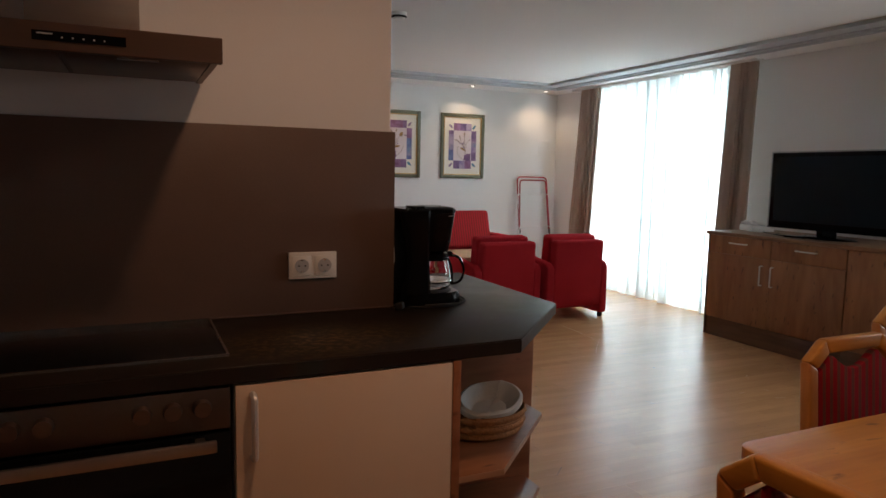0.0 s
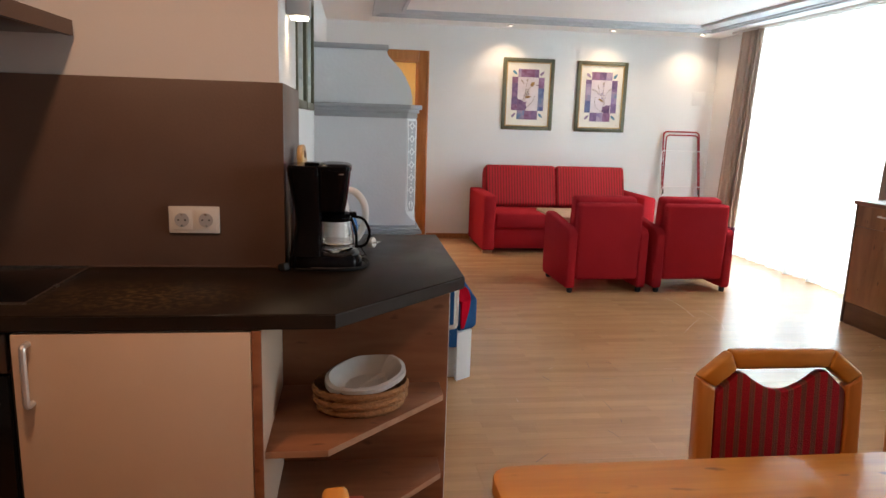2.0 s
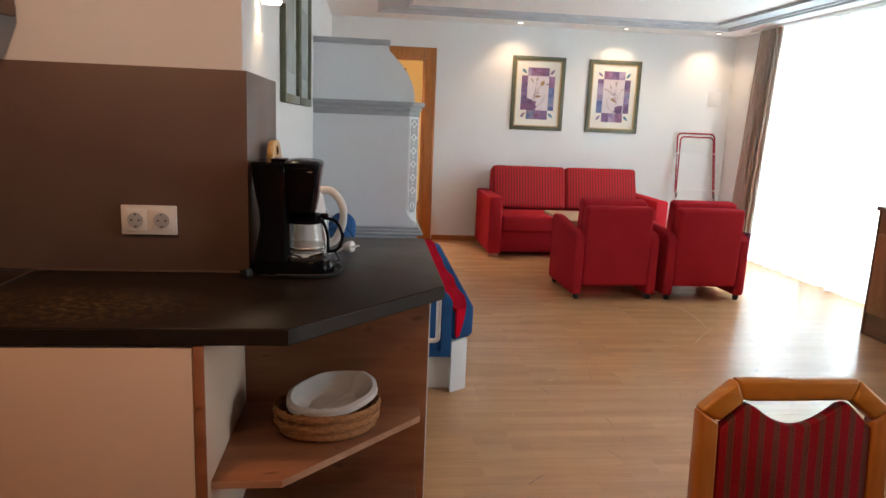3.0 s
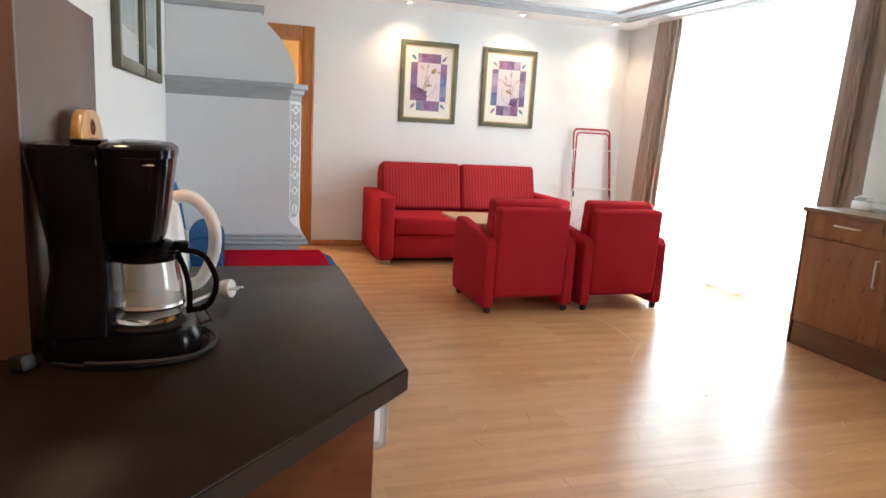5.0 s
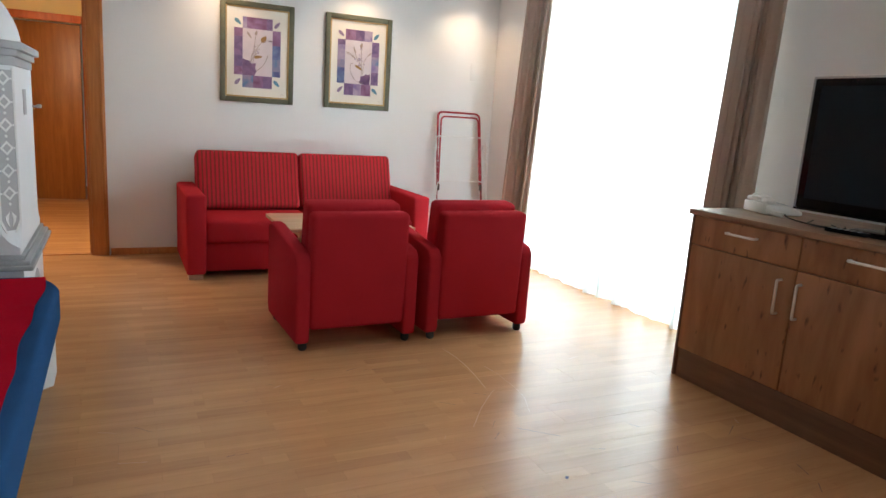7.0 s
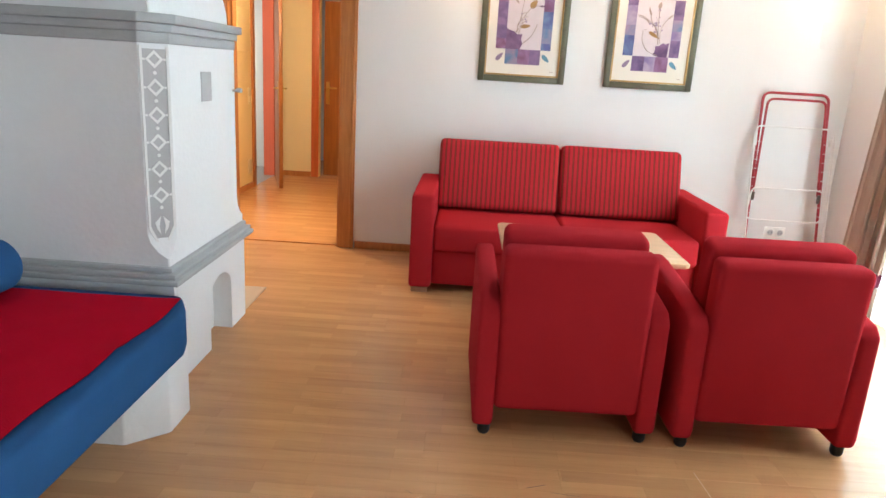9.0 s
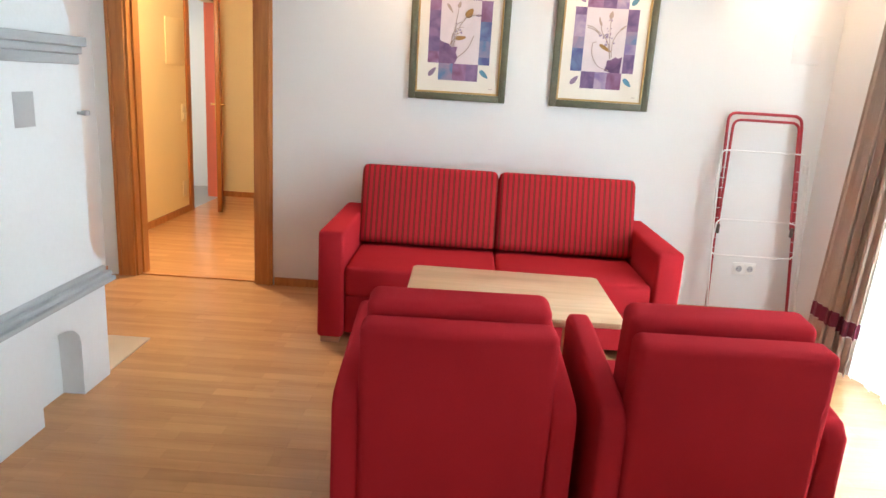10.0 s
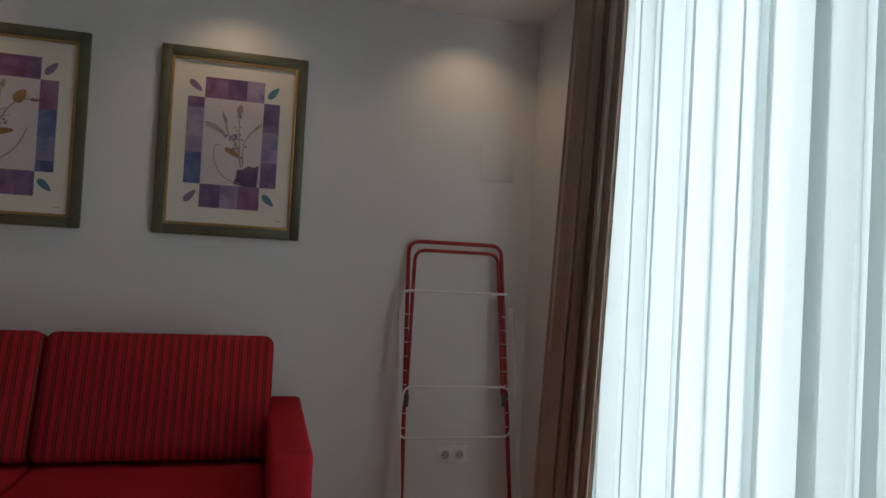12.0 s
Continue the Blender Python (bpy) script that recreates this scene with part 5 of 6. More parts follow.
ph = thing("telephone", (5.33, 4.37, 0.893), "cream desk telephone with its handset on the cradle", "telephone")
pm = pose(5.345, 4.365, 0.893, 0, 0, -20) @ Matrix.Diagonal((1.0, 1.15, 0.95, 1))
part("base", moved(prism([(-0.10, 0.0), (0.10, 0.0), (0.10, 0.022), (0.02, 0.050), (-0.10, 0.055)], -0.09, 0.09, "y", 0.006), pm), WHITEPL, ph)
part("handset", moved(join(box((-0.095, -0.085, 0.056), (-0.04, -0.035, 0.082), 0.012, 3), box((-0.095, 0.035, 0.056), (-0.04, 0.085, 0.082), 0.012, 3),
                           box((-0.087, -0.06, 0.074), (-0.048, 0.06, 0.094), 0.009, 3)), pm), WHITEPL, ph)
for i in range(3):
    for j in range(4):
        part("key", moved(box((0.022 + j * 0.017, -0.04 + i * 0.022, 0.050 - 0.0058 * j), (0.034 + j * 0.017, -0.026 + i * 0.022, 0.055 - 0.0058 * j), 0.001), pm), STUCCO, ph)
part("coiled_cord", moved(tube([(-0.07 + 0.012 * math.cos(i * 1.1), -0.10 - i * 0.0016, 0.014 + 0.012 * math.sin(i * 1.1)) for i in range(46)], 0.0028, 5), pm), WHITEPL, ph)

# ---- kitchen ----
FR = 1.72                                   # cabinet fronts
kb = thing("base_cabinet", (0.91, 1.95, 0), "cream kitchen base cabinet with one door", "cabinet")
part("body", box((0.652, FR + 0.001, 0.10), (1.173, YK - 0.002, 0.870), 0.001), WHITEP, kb)
dr = part("door", box((0.654, FR - 0.018, 0.112), (1.171, FR, 0.866), 0.002), CREAM, kb, "cream door")
part("handle", tube(bent([(0.690, FR - 0.018, 0.705), (0.690, FR - 0.045, 0.705), (0.690, FR - 0.045, 0.845), (0.690, FR - 0.018, 0.845)], 0.012, 4), 0.0075, 8), HANDLE, dr, "matt nickel bow handle")
part("toe_kick", box((0.652, FR + 0.05, 0), (1.173, FR + 0.066, 0.099)), OAKDARK, kb)

shelf = thing("corner_shelf", (1.45, 1.95, 0), "open knotty wooden corner shelf at the end of the counter", "shelf")
sidep = part("side_panel", box((1.1745, FR - 0.014, 0.0), (1.194, 2.163, 0.870), 0.001), CREAM, shelf, "cream inner side")
part("edge_band", box((1.1735, FR - 0.018, 0.0), (1.1955, FR - 0.0143, 0.870), 0.001), SHELFWOOD, sidep, "brown front edge")
part("back_panel", box((1.1945, 2.165, 0.0), (1.702, 2.184, 0.870), 0.001), SHELFWOOD, shelf)
for z in (0.548, 0.292, 0.075):
    pts = [(1.1945, 1.738), (1.347, 1.738), (1.676, 2.062), (1.676, 2.164), (1.1945, 2.164)]
    brd = part("shelf_board", prism(pts, z - 0.018, z, "z", 0.0008), SHELFWOOD, shelf)
    part("edge_band", prism([(1.1945, 1.7372), (1.3475, 1.7372), (1.6768, 2.0616), (1.6768, 2.1635), (1.6762, 2.1635), (1.676, 2.062), (1.347, 1.7380), (1.1945, 1.7380)], z - 0.0175, z - 0.0005, "z"), SHELFEDGE, brd, "pale edge banding")
part("plinth", prism([(1.1945, 1.79), (1.33, 1.79), (1.66, 2.13), (1.66, 2.164), (1.1945, 2.164)], 0, 0.056, "z"), OAKDARK, shelf)

pen = thing("counter_end_cabinet", (1.45, 2.49, 0), "white cabinet under the end of the worktop", "cabinet")
part("body", box((XL + 0.012, 2.186, 0.0), (1.690, 2.795, 0.870), 0.002), WHITEP, pen)
pd = part("door", box((1.6905, 2.192, 0.10), (1.708, 2.790, 0.866), 0.002), WHITEP, pen)
part("handle", tube(bent([(1.708, 2.25, 0.70), (1.738, 2.25, 0.70), (1.738, 2.25, 0.84), (1.708, 2.25, 0.84)], 0.012, 4), 0.0075, 8), HANDLE, pd)

wt = thing("worktop", (0.9, 2.0, 0.8715), "dark brown laminate worktop with a cut corner and pale speckled patch", "worktop")
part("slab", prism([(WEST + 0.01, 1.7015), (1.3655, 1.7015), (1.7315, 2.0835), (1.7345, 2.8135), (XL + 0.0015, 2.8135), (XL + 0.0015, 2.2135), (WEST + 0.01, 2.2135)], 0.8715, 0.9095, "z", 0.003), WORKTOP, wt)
for (ax, ay), (bx, by) in (((WEST + 0.01, 1.70), (1.366, 1.70)), ((1.366, 1.70), (1.733, 2.083)), ((1.733, 2.083), (1.736, 2.815))):
    dx, dy = bx - ax, by - ay
    q = math.hypot(dx, dy)
    nx, ny = -dy / q * 0.0014, dx / q * 0.0014
    part("edge_strip", prism([(ax, ay), (bx, by), (bx + nx, by + ny), (ax + nx, ay + ny)], 0.875, 0.906, "z"), EDGEBLACK, wt, "black edge strip")
# pale speckled patch on the worktop, fading out from its middle
nt = WORKTOP.node_tree
nd, lk = nt.nodes, nt.links
pb = nd["Principled BSDF"]
basecol = pb.inputs["Base Color"].links[0].from_socket
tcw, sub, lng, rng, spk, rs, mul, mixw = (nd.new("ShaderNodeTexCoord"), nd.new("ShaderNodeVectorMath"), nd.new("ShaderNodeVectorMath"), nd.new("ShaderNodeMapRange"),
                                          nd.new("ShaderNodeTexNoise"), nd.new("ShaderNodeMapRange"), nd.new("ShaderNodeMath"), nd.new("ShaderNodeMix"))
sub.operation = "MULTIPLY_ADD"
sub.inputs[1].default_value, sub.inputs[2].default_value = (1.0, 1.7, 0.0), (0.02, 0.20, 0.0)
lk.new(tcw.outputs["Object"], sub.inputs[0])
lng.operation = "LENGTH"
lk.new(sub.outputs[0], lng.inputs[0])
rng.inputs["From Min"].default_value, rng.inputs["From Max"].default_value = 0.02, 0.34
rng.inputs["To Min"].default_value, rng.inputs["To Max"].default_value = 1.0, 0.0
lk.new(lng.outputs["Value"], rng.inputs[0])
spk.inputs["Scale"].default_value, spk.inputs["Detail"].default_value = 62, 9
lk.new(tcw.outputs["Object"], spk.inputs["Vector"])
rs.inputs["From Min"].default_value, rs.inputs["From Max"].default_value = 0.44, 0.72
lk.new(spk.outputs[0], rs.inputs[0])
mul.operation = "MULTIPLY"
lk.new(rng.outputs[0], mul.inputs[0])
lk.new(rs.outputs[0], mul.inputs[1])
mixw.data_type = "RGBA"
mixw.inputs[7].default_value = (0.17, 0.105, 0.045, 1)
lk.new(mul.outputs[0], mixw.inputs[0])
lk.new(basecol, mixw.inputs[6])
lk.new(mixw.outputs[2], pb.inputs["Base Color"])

sp = thing("splashback", (0.3, YK, 0.91), "taupe stone-effect splashback panel", "splashback")
part("panel", box((WEST + 0.02, YK - 0.0125, 0.910), (XL + 0.012, YK - 0.0005, 1.452), 0.001), SPLASH, sp)
part("return_panel", box((XL + 0.0005, YK - 0.0003, 0.910), (XL + 0.012, 2.765, 1.452), 0.001), SPLASH, sp)
part("seal", box((WEST + 0.02, YK - 0.018, 0.910), (XL + 0.012, YK - 0.0127, 0.914), 0.001), SPLASH, sp)
socket("kitchen_socket", 0.873, 1.013, YK - 0.0125, 2, "white double socket on the splashback", 0.0675)

oven = thing("oven", (0.35, 1.95, 0), "built-in oven with a steel control panel", "oven")
part("body", box((0.052, FR + 0.001, 0.10), (0.648, YK - 0.002, 0.870), 0.001), BLACKMATT, oven)
cp = part("control_panel", box((0.056, FR - 0.020, 0.778), (0.643, FR, 0.866), 0.002), DARKSTEEL, oven, "dark brushed steel control panel")
for x in (0.125, 0.182, 0.240, 0.297, 0.470, 0.528, 0.586):
    part("knob", moved(lathe([(0.019, 0.0), (0.019, 0.004), (0.0165, 0.018), (0.0, 0.019)], (0, 0, 0), 22), Matrix.Translation((x, FR - 0.0203, 0.829)) @ pose(0, 0, 0, 90, 0, 0)), HOODSTEEL, cp, "dull steel round knob")
od = part("oven_door", box((0.056, FR - 0.022, 0.215), (0.643, FR, 0.770), 0.003), BLACKGLASS, oven, "black glass oven door")
part("handle", join(box((0.090, 1.652, 0.744), (0.610, 1.664, 0.770), 0.003), box((0.110, 1.6645, 0.750), (0.130, FR - 0.0222, 0.764)), box((0.570, 1.6645, 0.750), (0.590, FR - 0.0222, 0.764))), STEEL, od, "steel bar handle")
part("drawer_front", box((0.056, FR - 0.018, 0.112), (0.643, FR, 0.208), 0.002), STEEL, oven)
ck = thing("cooktop", (0.35, 2.0, 0.91), "black glass ceramic cooktop with a steel edge", "cooktop")
part("glass", box((0.072, 1.797, 0.9097), (0.648, 2.19, 0.9145), 0.001), BLACKGLASS, ck)
part("edge", join(box((0.068, 1.791, 0.9097), (0.654, 1.7965, 0.9155)), box((0.6485, 1.797, 0.9097), (0.654, 2.194, 0.9155)), box((0.068, 2.1905, 0.9097), (0.648, 2.194, 0.9155))), CHROME, ck, "thin steel edge")
kl = thing("kitchen_unit", (-0.9, 1.95, 0), "cream kitchen base units", "cabinet")
part("body", box((WEST + 0.01, FR + 0.001, 0.10), (0.050, YK - 0.002, 0.870)), WHITEP, kl)
for i in range(3):
    part("door", box((-1.75 + 0.6 * i, FR - 0.018, 0.112), (-1.154 + 0.6 * i, FR, 0.866), 0.002), CREAM, kl)

hood = thing("extractor_hood", (0.35, 1.95, 1.50), "brushed steel extractor hood with a chimney", "extractor hood")
HX0, HX1, HY0 = 0.035, 0.644, 1.738
part("canopy", join(box((HX0, HY0, 1.545), (HX1, HY0 + 0.018, 1.597), 0.0015, 1), box((HX0, HY0 + 0.0185, 1.556), (HX0 + 0.015, 2.20, 1.5965)),
                    box((HX1 - 0.015, HY0 + 0.0185, 1.556), (HX1, 2.20, 1.5965)), box((HX0 + 0.0155, HY0 + 0.0185, 1.585), (HX1 - 0.0155, 2.20, 1.5965))), HOODSTEEL, hood, "brushed steel canopy, its dark reflection in the colour")
part("underside", box((HX0 + 0.0155, HY0 + 0.0185, 1.560), (HX1 - 0.0155, 2.20, 1.5845)), DARKSTEEL, hood)
for x in (0.052, 0.345):
    flt = part("filter", box((x, 1.80, 1.555), (x + 0.282, 2.15, 1.5595), 0.002), HOODSTEEL, hood, "fine mesh grease filter")
    part("filter_grip", box((x + 0.10, 1.815, 1.551), (x + 0.18, 1.835, 1.5548), 0.001), CHROME, flt)
    part("lamp_lens", box((x + 0.06, 1.768, 1.557), (x + 0.22, 1.790, 1.5598), 0.001), WHITEPL, hood, "unlit lamp lens")
strip = part("control_strip", box((0.304, HY0 - 0.0018, 1.562), (0.463, HY0 - 0.0003, 1.580)), BLACKPL, hood, "black control strip")
part("brand_bar", box((0.312, HY0 - 0.0024, 1.5735), (0.338, HY0 - 0.0019, 1.5760)), STUCCO, strip)
for i in range(5):
    part("button", box((0.352 + 0.018 * i, HY0 - 0.0024, 1.568), (0.355 + 0.018 * i, HY0 - 0.0019, 1.571)), STUCCO, strip)
part("chimney", box((0.268, 1.95, 1.5975), (0.492, 2.20, 2.02), 0.003), STEEL, hood)
part("chimney_sleeve", box((0.272, 1.954, 2.0205), (0.488, 2.20, 2.399), 0.002), STEEL, hood)

# coffee maker
cm = thing("coffee_maker", (1.33, 2.255, 0.91), "black filter coffee maker with a glass jug", "coffee maker")
def ell(cx, cy, a, b, n=26, k=2.4):
    return [(cx + a * math.copysign(abs(math.cos(6.283185 * i / n)) ** (2 / k), math.cos(6.283185 * i / n)),
             cy + b * math.copysign(abs(math.sin(6.283185 * i / n)) ** (2 / k), math.sin(6.283185 * i / n))) for i in range(n)]


def loft(sections):
    """A skin through closed outlines, each (points, height)."""
    bm = bmesh.new()
    rings = [[bm.verts.new((p[0], p[1], z)) for p in pts] for pts, z in sections]
    for a, b in zip(rings, rings[1:]):
        n = len(a)
        for i in range(n):
            bm.faces.new((a[i], a[(i + 1) % n], b[(i + 1) % n], b[i]))
    bm.faces.new(rings[0]), bm.faces.new(rings[-1])
    bmesh.ops.recalc_face_normals(bm, faces=bm.faces[:])
    return bm


CY = 2.232


def slab(x0, x1, half, k=9):
    return ell((x0 + x1) / 2, CY, (x1 - x0) / 2, half, 32, k)


part("base", loft([(slab(1.214, 1.432, 0.080, 3), 0.9105), (slab(1.213, 1.434, 0.082, 3), 0.918), (slab(1.214, 1.432, 0.081, 3), 0.940), (slab(1.218, 1.424, 0.076, 3), 0.952)]), BLACKPL, cm)
part("water_tank", loft([(slab(1.216, 1.318, 0.080, 5), 0.9525), (slab(1.224, 1.316, 0.077, 5), 0.99), (slab(1.234, 1.314, 0.072, 5), 1.045), (slab(1.232, 1.314, 0.073, 5), 1.085), (slab(1.222, 1.314, 0.079, 5), 1.14), (slab(1.213, 1.314, 0.084, 5), 1.19), (slab(1.211, 1.314, 0.085, 5), 1.213), (slab(1.216, 1.312, 0.080, 5), 1.219)]), BLACKPL, cm, "glossy black water tank")
part("filter_housing", loft([(slab(1.300, 1.372, 0.058, 4), 1.080), (slab(1.298, 1.382, 0.070, 4), 1.086), (slab(1.298, 1.388, 0.075, 4), 1.12), (slab(1.298, 1.394, 0.081, 4), 1.17), (slab(1.298, 1.398, 0.085, 4), 1.205)]), BLACKPL, cm)
part("lid", loft([(slab(1.296, 1.400, 0.086, 4), 1.2065), (slab(1.296, 1.400, 0.086, 4), 1.217), (slab(1.304, 1.392, 0.078, 4), 1.223), (slab(1.320, 1.376, 0.055, 4), 1.2255)]), BLACKPL, cm)
part("lid_latch", box((1.262, CY - 0.03, 1.2195), (1.303, CY + 0.03, 1.2255), 0.002), BLACKPL, cm)
part("switch", box((1.330, CY - 0.079, 0.925), (1.352, CY - 0.0745, 0.938), 0.002), REDTUBE, cm, "small red switch")
part("warming_plate", lathe([(0.0, 0.004), (0.055, 0.004), (0.06, 0.0005)], (1.351, CY, 0.952), 26), BLACKMATT, cm)
jug = part("jug", lathe([(0.048, 0.002), (0.055, 0.011), (0.0575, 0.028), (0.055, 0.054), (0.049, 0.084), (0.045, 0.106), (0.043, 0.106), (0.047, 0.084), (0.053, 0.054), (0.0555, 0.028), (0.053, 0.013), (0.0, 0.006)], (1.351, CY, 0.9565), 32), PANE, cm, "clear glass jug")
part("jug_lid", lathe([(0.046, 0.0), (0.047, 0.010), (0.034, 0.0155), (0.0, 0.0165)], (1.351, CY, 1.0630), 26), BLACKPL, jug, "black jug lid")
part("jug_lid_tab", box((1.391, CY - 0.012, 1.064), (1.415, CY + 0.012, 1.077), 0.004), BLACKPL, jug)
part("jug_handle", tube(bent([(1.403, CY - 0.004, 1.064), (1.437, CY - 0.01, 1.060), (1.459, CY - 0.014, 1.015), (1.443, CY - 0.012, 0.974), (1.411, CY - 0.006, 0.968)], 0.035, 7), 0.0046, 8), BLACKPL, jug, "black jug handle")
part("jug_handle_bar", tube(bent([(1.397, CY - 0.003, 1.062), (1.415, CY - 0.006, 1.02), (1.415, CY - 0.006, 0.968)], 0.03, 5), 0.0046, 8), BLACKPL, jug)
part("jug_band", lathe([(0.0455, -0.002), (0.0475, 0.0), (0.0475, 0.008), (0.0455, 0.010)], (1.351, CY, 1.052), 26), BLACKPL, jug)
part("jug_foot_ring", lathe([(0.0575, -0.004), (0.0590, 0.0), (0.0575, 0.004)], (1.351, CY, 0.984), 30), CHROME, jug, "thin bright ring")
part("brand_strip", box((1.360, CY - 0.0835, 1.196), (1.376, CY - 0.082, 1.1985)), CHROME, cm)
cc = thing("coffee_maker_cable", (1.33, 2.16, 0.91), "black mains cable wound round the coffee maker", "cable")
loop = [(1.33 + 0.118 * math.cos(a), 2.232 + 0.100 * math.sin(a), 0.9145 + 0.002 * math.sin(3 * a)) for a in [-2.7 + 0.22 * i for i in range(17)]]
part("cord", tube(loop + [(1.445, 2.30, 0.93), (1.43, 2.325, 0.95)], 0.0035, 6), BLACKMATT, cc)
part("cord", tube([(p[0] * 1.0 + 0.006, p[1] - 0.006, p[2] + 0.006) for p in loop[3:16]], 0.0035, 6), BLACKMATT, cc)
part("plug", moved(join(box((-0.018, -0.016, 0), (0.018, 0.016, 0.03), 0.006), tube([(-0.018, -0.008, 0.016), (-0.038, -0.008, 0.016)], 0.0024, 6), tube([(-0.018, 0.008, 0.016), (-0.038, 0.008, 0.016)], 0.0024, 6)), pose(1.205, 2.150, 0.9105, 0, -12, -35) @ Matrix.Diagonal((0.75, 0.75, 0.75, 1))), BLACKMATT, cc, "black plug with bare pins")

# white kettle behind the coffee maker
ket = thing("kettle", (1.33, 2.50, 0.91), "white electric kettle with an arched handle", "kettle")
part("power_base", lathe([(0.075, 0.0005), (0.078, 0.012), (0.070, 0.018), (0.0, 0.019)], (1.325, 2.50, 0.91), 28), WHITEPL, ket)
part("body", lathe([(0.072, 0.020), (0.074, 0.05), (0.068, 0.13), (0.058, 0.185), (0.050, 0.198), (0.0, 0.204)], (1.325, 2.50, 0.91), 30), WHITEPL, ket)
part("handle", tube(bent([(1.36, 2.50, 1.108), (1.405, 2.50, 1.118), (1.447, 2.50, 1.07), (1.447, 2.50, 1.00), (1.418, 2.50, 0.945), (1.388, 2.50, 0.94)], 0.04, 6), 0.0125, 10), WHITEPL, ket, "thick white handle")
part("water_gauge", box((1.383, 2.492, 0.96), (1.399, 2.508, 1.05), 0.004), STUCCO, ket)
kc = thing("kettle_plug", (1.45, 2.51, 0.91), "white mains plug and cord lying on the worktop", "plug")
part("cord", tube(bent([(1.37, 2.43, 0.915), (1.395, 2.455, 0.9145), (1.42, 2.49, 0.916), (1.448, 2.51, 0.925)], 0.03, 5), 0.0035, 6), WHITEPL, kc)
part("plug", moved(join(lathe([(0.0, 0.0), (0.012, 0.001), (0.018, 0.012), (0.019, 0.026), (0.017, 0.030), (0.0, 0.031)], (0, 0, 0), 20), tube([(0.009, 0, 0.03), (0.009, 0, 0.049)], 0.0024, 6), tube([(-0.009, 0, 0.03), (-0.009, 0, 0.049)], 0.0024, 6)),
                   Matrix.Translation((1.452, 2.512, 0.9295)) @ pose(0, 0, 0, 82, 0, 60)), WHITEPL, kc)
# wooden board leaning on the wall
wb = thing("cutting_board", (1.245, 2.49, 0.91), "golden wooden cutting board leaning against the wall", "cutting board")
bo_out = [(2.385, 0.9115), (2.385, 1.195), (2.395, 1.23), (2.425, 1.258), (2.455, 1.266), (2.525, 1.266), (2.555, 1.258), (2.585, 1.23), (2.595, 1.195), (2.595, 0.9115)]
lean = Matrix.Translation((1.262, 0, 0.9115)) @ pose(0, 0, 0, 0, -3.0, 0) @ Matrix.Translation((-1.262, 0, -0.9115))
part("board", moved(prism(bo_out, 1.240, 1.259, "x", 0.004), lean), BOARD, wb)
part("hanging_loop", moved(tube([(1.2605, 2.485 + 0.012 * math.cos(0.785 * i), 1.235 + 0.012 * math.sin(0.785 * i)) for i in range(9)], 0.002, 6), lean), OAKDARK, wb, "dark hanging loop")

# baskets on the corner shelf
def basket(z, r, h, label):
    b = thing("basket", (1.43, 2.005, z), label, "basket", "bread baskets")
    prof = [(0.0, 0.001), (r * 0.86, 0.001)]
    coils = 2
    for i in range(coils):
        zz = 0.004 + (h - 0.006) * i / coils
        rr = r * (0.88 + 0.12 * i / coils)
        for a in (-1.2, -0.4, 0.4, 1.2):
            prof.append((rr + 0.008 * math.cos(a), zz + 0.5 * (h - 0.006) / coils * (1 + math.sin(a) / 1.0)))
    prof += [(r * 0.97, h), (r * 0.93, h - 0.004), (r * 0.82, 0.010), (0.0, 0.008)]
    bm = lathe(prof, (0, 0, 0), 64, 1.0, 0.80)
    for v in bm.verts:
        ang = math.atan2(v.co.y, v.co.x)
        d = math.hypot(v.co.x, v.co.y)
        if d > r * 0.85:
            k = 0.0028 * math.sin(ang * 46 + 900 * v.co.z) + 0.0012 * math.sin(ang * 23 - 700 * v.co.z)
            v.co.x += k * math.cos(ang)
            v.co.y += k * math.sin(ang)
    part("weave", moved(bm, pose(1.43, 2.005, z, 0, 0, 12)), WICKER, b)
    return b


basket(0.5485, 0.136, 0.048, "oval woven straw bread basket on the shelf")
basket(0.5760, 0.138, 0.048, "oval woven straw bread basket stacked on another")
bw = thing("lined_basket", (1.445, 2.005, 0.600), "tilted oval basket lined with a grey-white cloth", "basket")
tilt = Matrix.Translation((1.445, 2.005, 0.600)) @ pose(0, 0, 0, 12, -7, 20) @ Matrix.Diagonal((0.94, 0.94, 0.94, 1))
part("weave", moved(lathe([(0.0, 0.0), (0.075, 0.0), (0.112, 0.038), (0.116, 0.045), (0.105, 0.045), (0.072, 0.008), (0.0, 0.007)], (0, 0, 0), 48, 1.0, 0.72), tilt), BLACKMATT, bw)
lining = lathe([(0.0, 0.010), (0.068, 0.012), (0.100, 0.044), (0.112, 0.056), (0.121, 0.052), (0.123, 0.040), (0.127, 0.040), (0.125, 0.056), (0.113, 0.061), (0.098, 0.048), (0.066, 0.016), (0.0, 0.014)], (0, 0, 0), 48, 1.0, 0.72)
for v in lining.verts:
    fold = v.co.x * 0.45 - v.co.y * 0.9
    v.co.z += 0.014 * max(0.0, 1 - abs(fold - 0.008) / 0.016) * (1 if v.co.z < 0.05 else 0.25) + 0.0015 * math.sin(5 * math.atan2(v.co.y, v.co.x)) * (v.co.z > 0.035)
part("lining", moved(lining, tilt), CLOTH, bw, "creased grey-white cloth lining")
rd = solid("red_napkin", box((1.36, 1.86, 0.2925), (1.44, 1.92, 0.314), 0.006), CORAL, "folded orange napkin on the lower shelf", "napkin", "object", (1.40, 1.89, 0.2925))

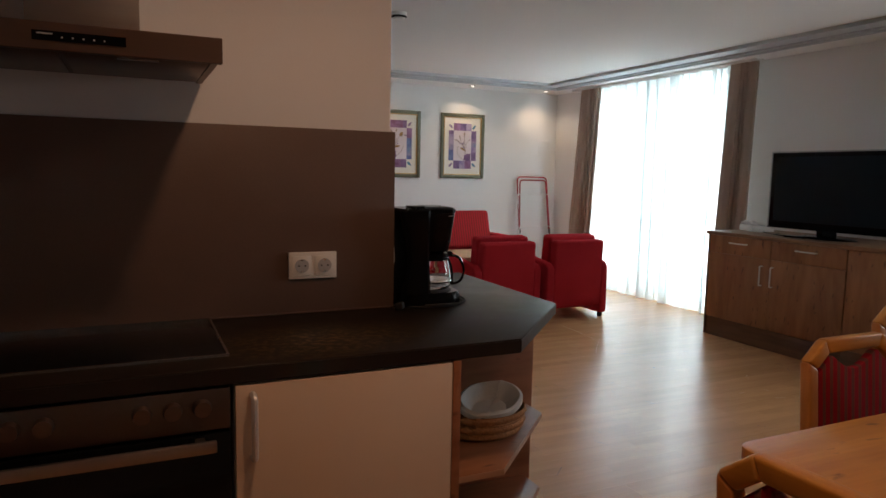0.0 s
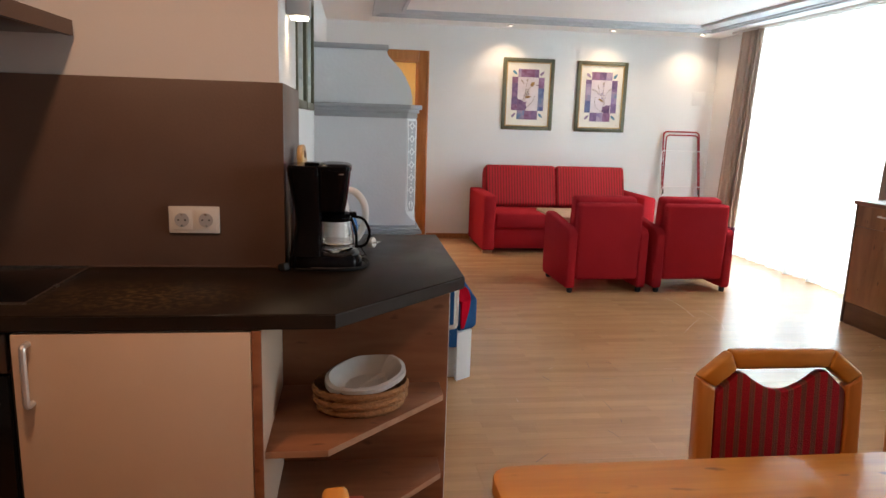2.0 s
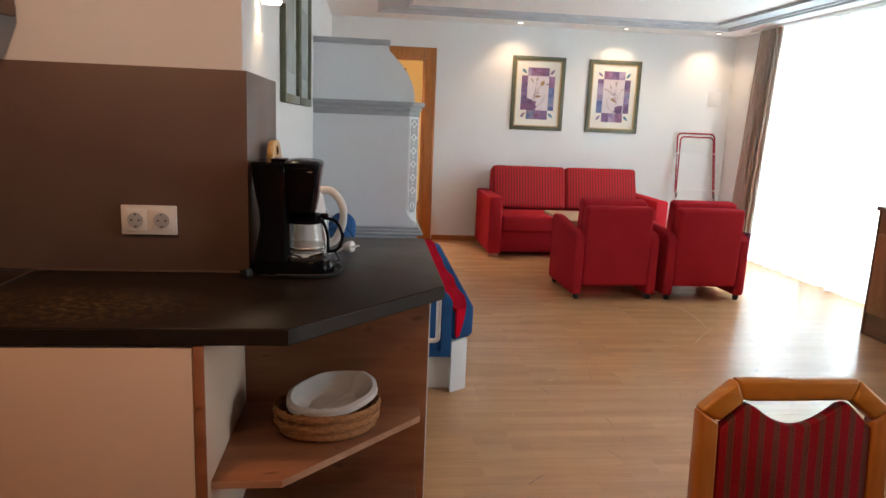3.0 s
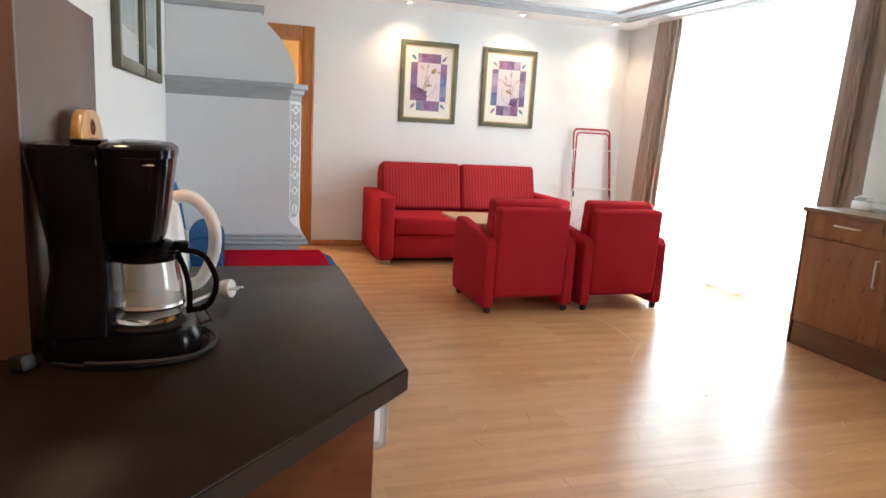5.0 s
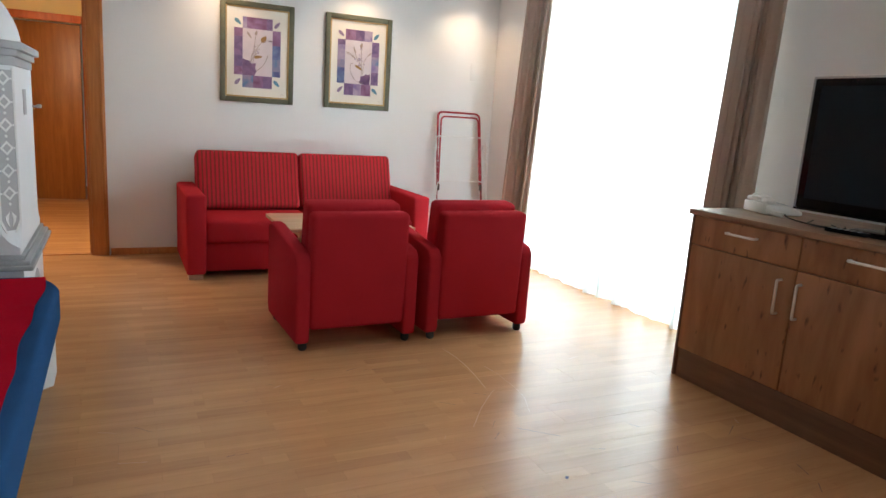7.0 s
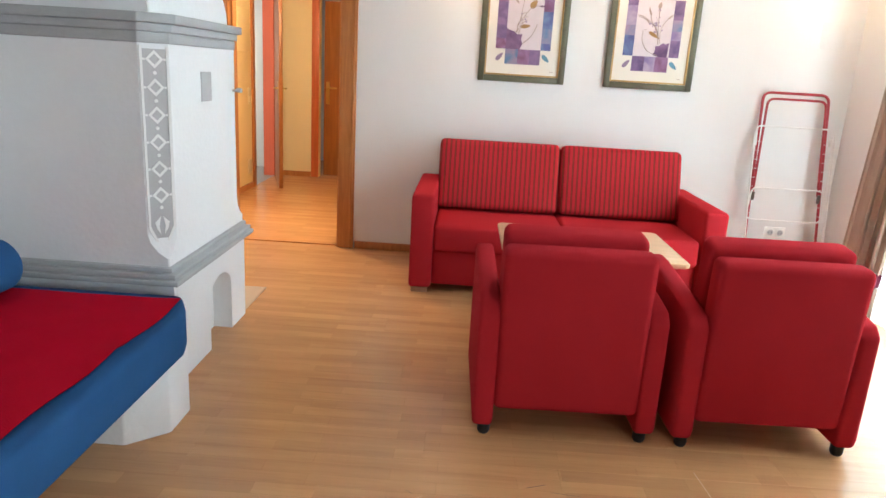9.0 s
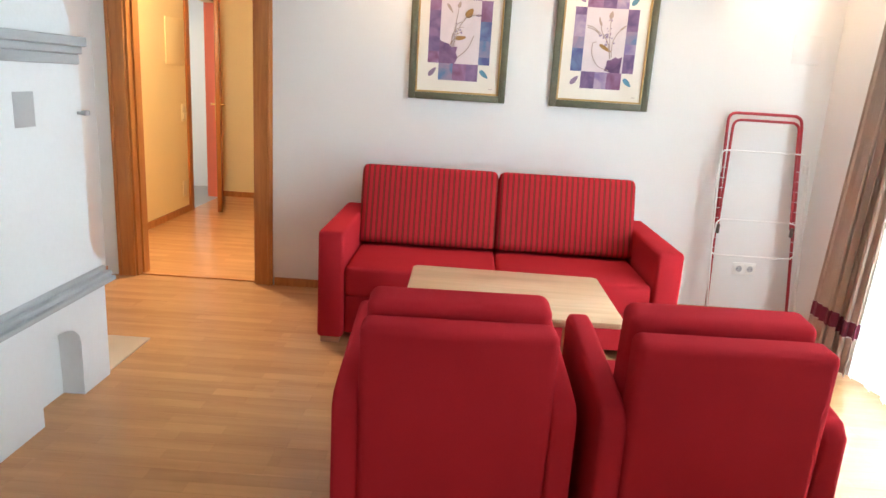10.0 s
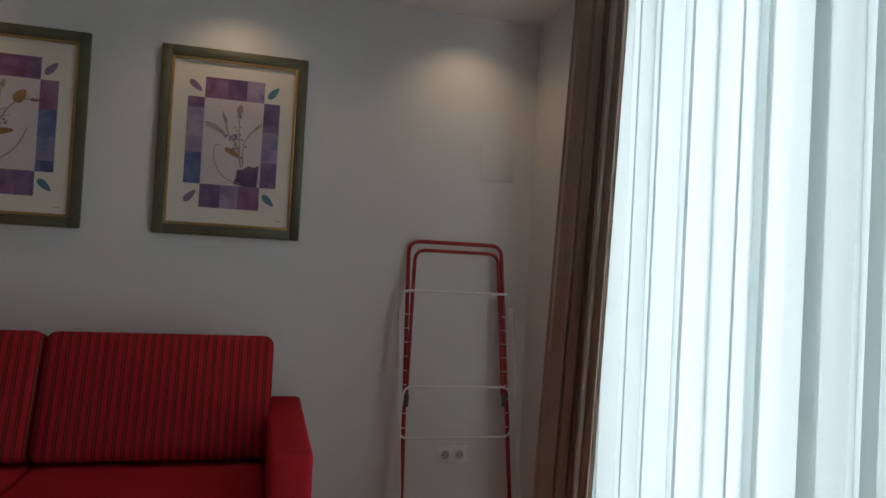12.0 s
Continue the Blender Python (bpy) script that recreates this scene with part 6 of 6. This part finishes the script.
# ---- dining table and chairs ----
dt = thing("dining_table", (2.35, 0.82, 0), "honey-coloured pine dining table with rounded corners", "table")
tp = []
for cx, cy, a0 in ((3.12, 1.225, 0.0), (1.695, 1.225, 90), (1.695, 0.425, 180), (3.12, 0.425, 270)):
    tp += [(cx + 0.045 * math.cos(radians(a0 + 22.5 * i)), cy + 0.045 * math.sin(radians(a0 + 22.5 * i))) for i in range(5)]
part("tabletop", prism(tp, 0.716, 0.750, "z", 0.005, 2), PINE, dt)
part("apron", join(box((1.78, 1.14, 0.62), (3.03, 1.165, 0.7155)), box((1.78, 0.485, 0.62), (3.03, 0.51, 0.7155)), box((1.755, 0.485, 0.62), (1.7795, 1.165, 0.7155)), box((3.0305, 0.485, 0.62), (3.055, 1.165, 0.7155))), PINEUP, dt)
for x in (1.775, 3.035):
    for y in (0.505, 1.145):
        part("leg", box((x - 0.033, y - 0.033, 0), (x + 0.033, y + 0.033, 0.6195), 0.006), PINEUP, dt)


def dining_chair():
    """Pine chair with a padded back; it faces -y, its origin on the floor under its seat."""
    c = thing("dining_chair", (0, 0, 0), "honey pine dining chair with red striped padding", "chair", "chairs round the dining table")
    T = Matrix.Translation((0, 0.205, 0.43)) @ pose(0, 0, 0, -5, 0, 0)
    out = [(-0.202, -0.05), (-0.197, 0.398), (-0.125, 0.456), (0.125, 0.456), (0.197, 0.398), (0.202, -0.05)]
    inn = [(-0.158, -0.05), (-0.158, 0.375), (-0.109, 0.414), (0.109, 0.414), (0.158, 0.375), (0.158, -0.05)]
    for i in range(5):
        nm = "back_post" if i in (0, 4) else "top_rail"
        part(nm, moved(prism([out[i], out[i + 1], inn[i + 1], inn[i]], -0.017, 0.017, "y", 0.008, 3), T), PINEUP if i in (0, 4) else PINE, c, local=True)
    scoop = [(-0.156, 0.02)] + [(-0.156, 0.36), (-0.106, 0.408)] + [(-0.09 + 0.18 * i / 8, 0.405 - 0.042 * math.sin(math.pi * i / 8)) for i in range(9)] + [(0.106, 0.408), (0.156, 0.36), (0.156, 0.02)]
    part("back_pad", moved(prism(scoop, -0.014, 0.012, "y", 0.005), T), CHAIRSTRIPE, c, "red padding with woven stripes", local=True)
    part("lower_rail", moved(box((-0.151, -0.015, -0.035), (0.151, 0.015, 0.018), 0.004), T), PINE, c, local=True)
    part("seat_pad", box((-0.20, -0.22, 0.435), (0.20, 0.18, 0.475), 0.014, 3), CHAIRSTRIPE, c, "red padding with woven stripes", local=True)
    part("seat_frame", box((-0.205, -0.225, 0.385), (0.205, 0.19, 0.434), 0.005), PINE, c, local=True)
    for x in (-0.183, 0.183):
        part("leg", box((x - 0.02, -0.222, 0), (x + 0.02, -0.182, 0.3845), 0.005), PINEUP, c, local=True)
        part("leg", box((x - 0.02, 0.1905, 0), (x + 0.02, 0.226, 0.43), 0.005), PINEUP, c, local=True)
    return c


dc = dining_chair()
dc.matrix_basis = pose(2.352, 1.245, 0, 0, 0, 0)
copy_thing(dc, pose(3.06, 1.50, 0, 0, 0, -4))
west_chair = copy_thing(dc, pose(1.632, 0.873, 0, 0, 0, 92))
tagged(west_chair, "honey pine dining chair at the table's end")

# ---- floor ----
floor = solid("floor", box((WEST - 0.1, SOUTH - 0.1, -0.12), (XW, YB + 0.019, -0.0085)), OAKDARK, "light brown wooden laminate floor", "floor")
PL, PW = 1.285, 0.1929
plank_mesh = mesh_of("plank", box((0.0002, 0.0002, -0.0082), (PL - 0.0002, PW - 0.0002, 0.0), 0.0002, 1), FLOOR)
rest = []
row = 0
y = SOUTH
while y < YB:
    w = min(PW, YB + 0.018 - y)
    off = -((row * 0.37) % 1.0) * PL
    x = WEST - 0.05 + off
    while x < XW:
        x0, x1 = max(x, WEST - 0.05), min(x + PL, XW - 0.001)
        if x1 - x0 > 0.02:
            if y > 0.9 and x1 > 1.2:
                p = new("plank", plank_mesh)
                p.location, p.scale = (x0, y, 0), ((x1 - x0) / PL, w / PW, 1)
                p.parent = floor
            else:
                rest.append(box((x0 + 0.0004, y + 0.0003, -0.0082), (x1 - 0.0004, y + w - 0.0003, 0.0)))
        x += PL
    y += PW
    row += 1
part("plank_field", join(*rest), FLOOR, floor)["kind"] = "stuff"

# scuffs and scratches on the laminate
def mark(pts, w, material):
    bm = bmesh.new()
    for (x0, y0), (x1, y1) in zip(pts, pts[1:]):
        q = math.hypot(x1 - x0, y1 - y0)
        nx, ny = -(y1 - y0) / q * w / 2, (x1 - x0) / q * w / 2
        bm.faces.new([bm.verts.new(p) for p in ((x0 - nx, y0 - ny, 0.0007), (x1 - nx, y1 - ny, 0.0007), (x1 + nx, y1 + ny, 0.0007), (x0 + nx, y0 + ny, 0.0007))])
    part("scratch", bm, material, floor)


for dx, dy, w in ((0, 0, 0.0028), (0.10, -0.30, 0.0014)):
    mark([(3.918 + dx, 5.19 + dy), (3.93 + dx, 5.05 + dy), (3.925 + dx, 4.93 + dy * 1.1), (3.907 + dx, 4.78 + dy), (3.880 + dx * 0.6, 4.63 + dy)], w, SCRATCH)
mark([(3.91, 4.60), (3.83, 4.52), (3.74, 4.42), (3.63, 4.28)], 0.0022, SCRATCH)
mark([(3.80, 4.215), (3.94, 4.09)], 0.0025, MARK)
mark([(3.76, 3.80), (3.775, 3.815)], 0.012, MARK)
rnd_s = random.Random(12)
for k in range(60):
    x, y = rnd_s.uniform(2.2, 4.9), rnd_s.uniform(2.6, 5.1)
    a, q = rnd_s.uniform(0, 6.28), rnd_s.uniform(0.02, 0.10)
    mark([(x, y), (x + q * math.cos(a), y + q * math.sin(a))], rnd_s.uniform(0.0012, 0.0025), MARK if k % 3 else SCRATCH)
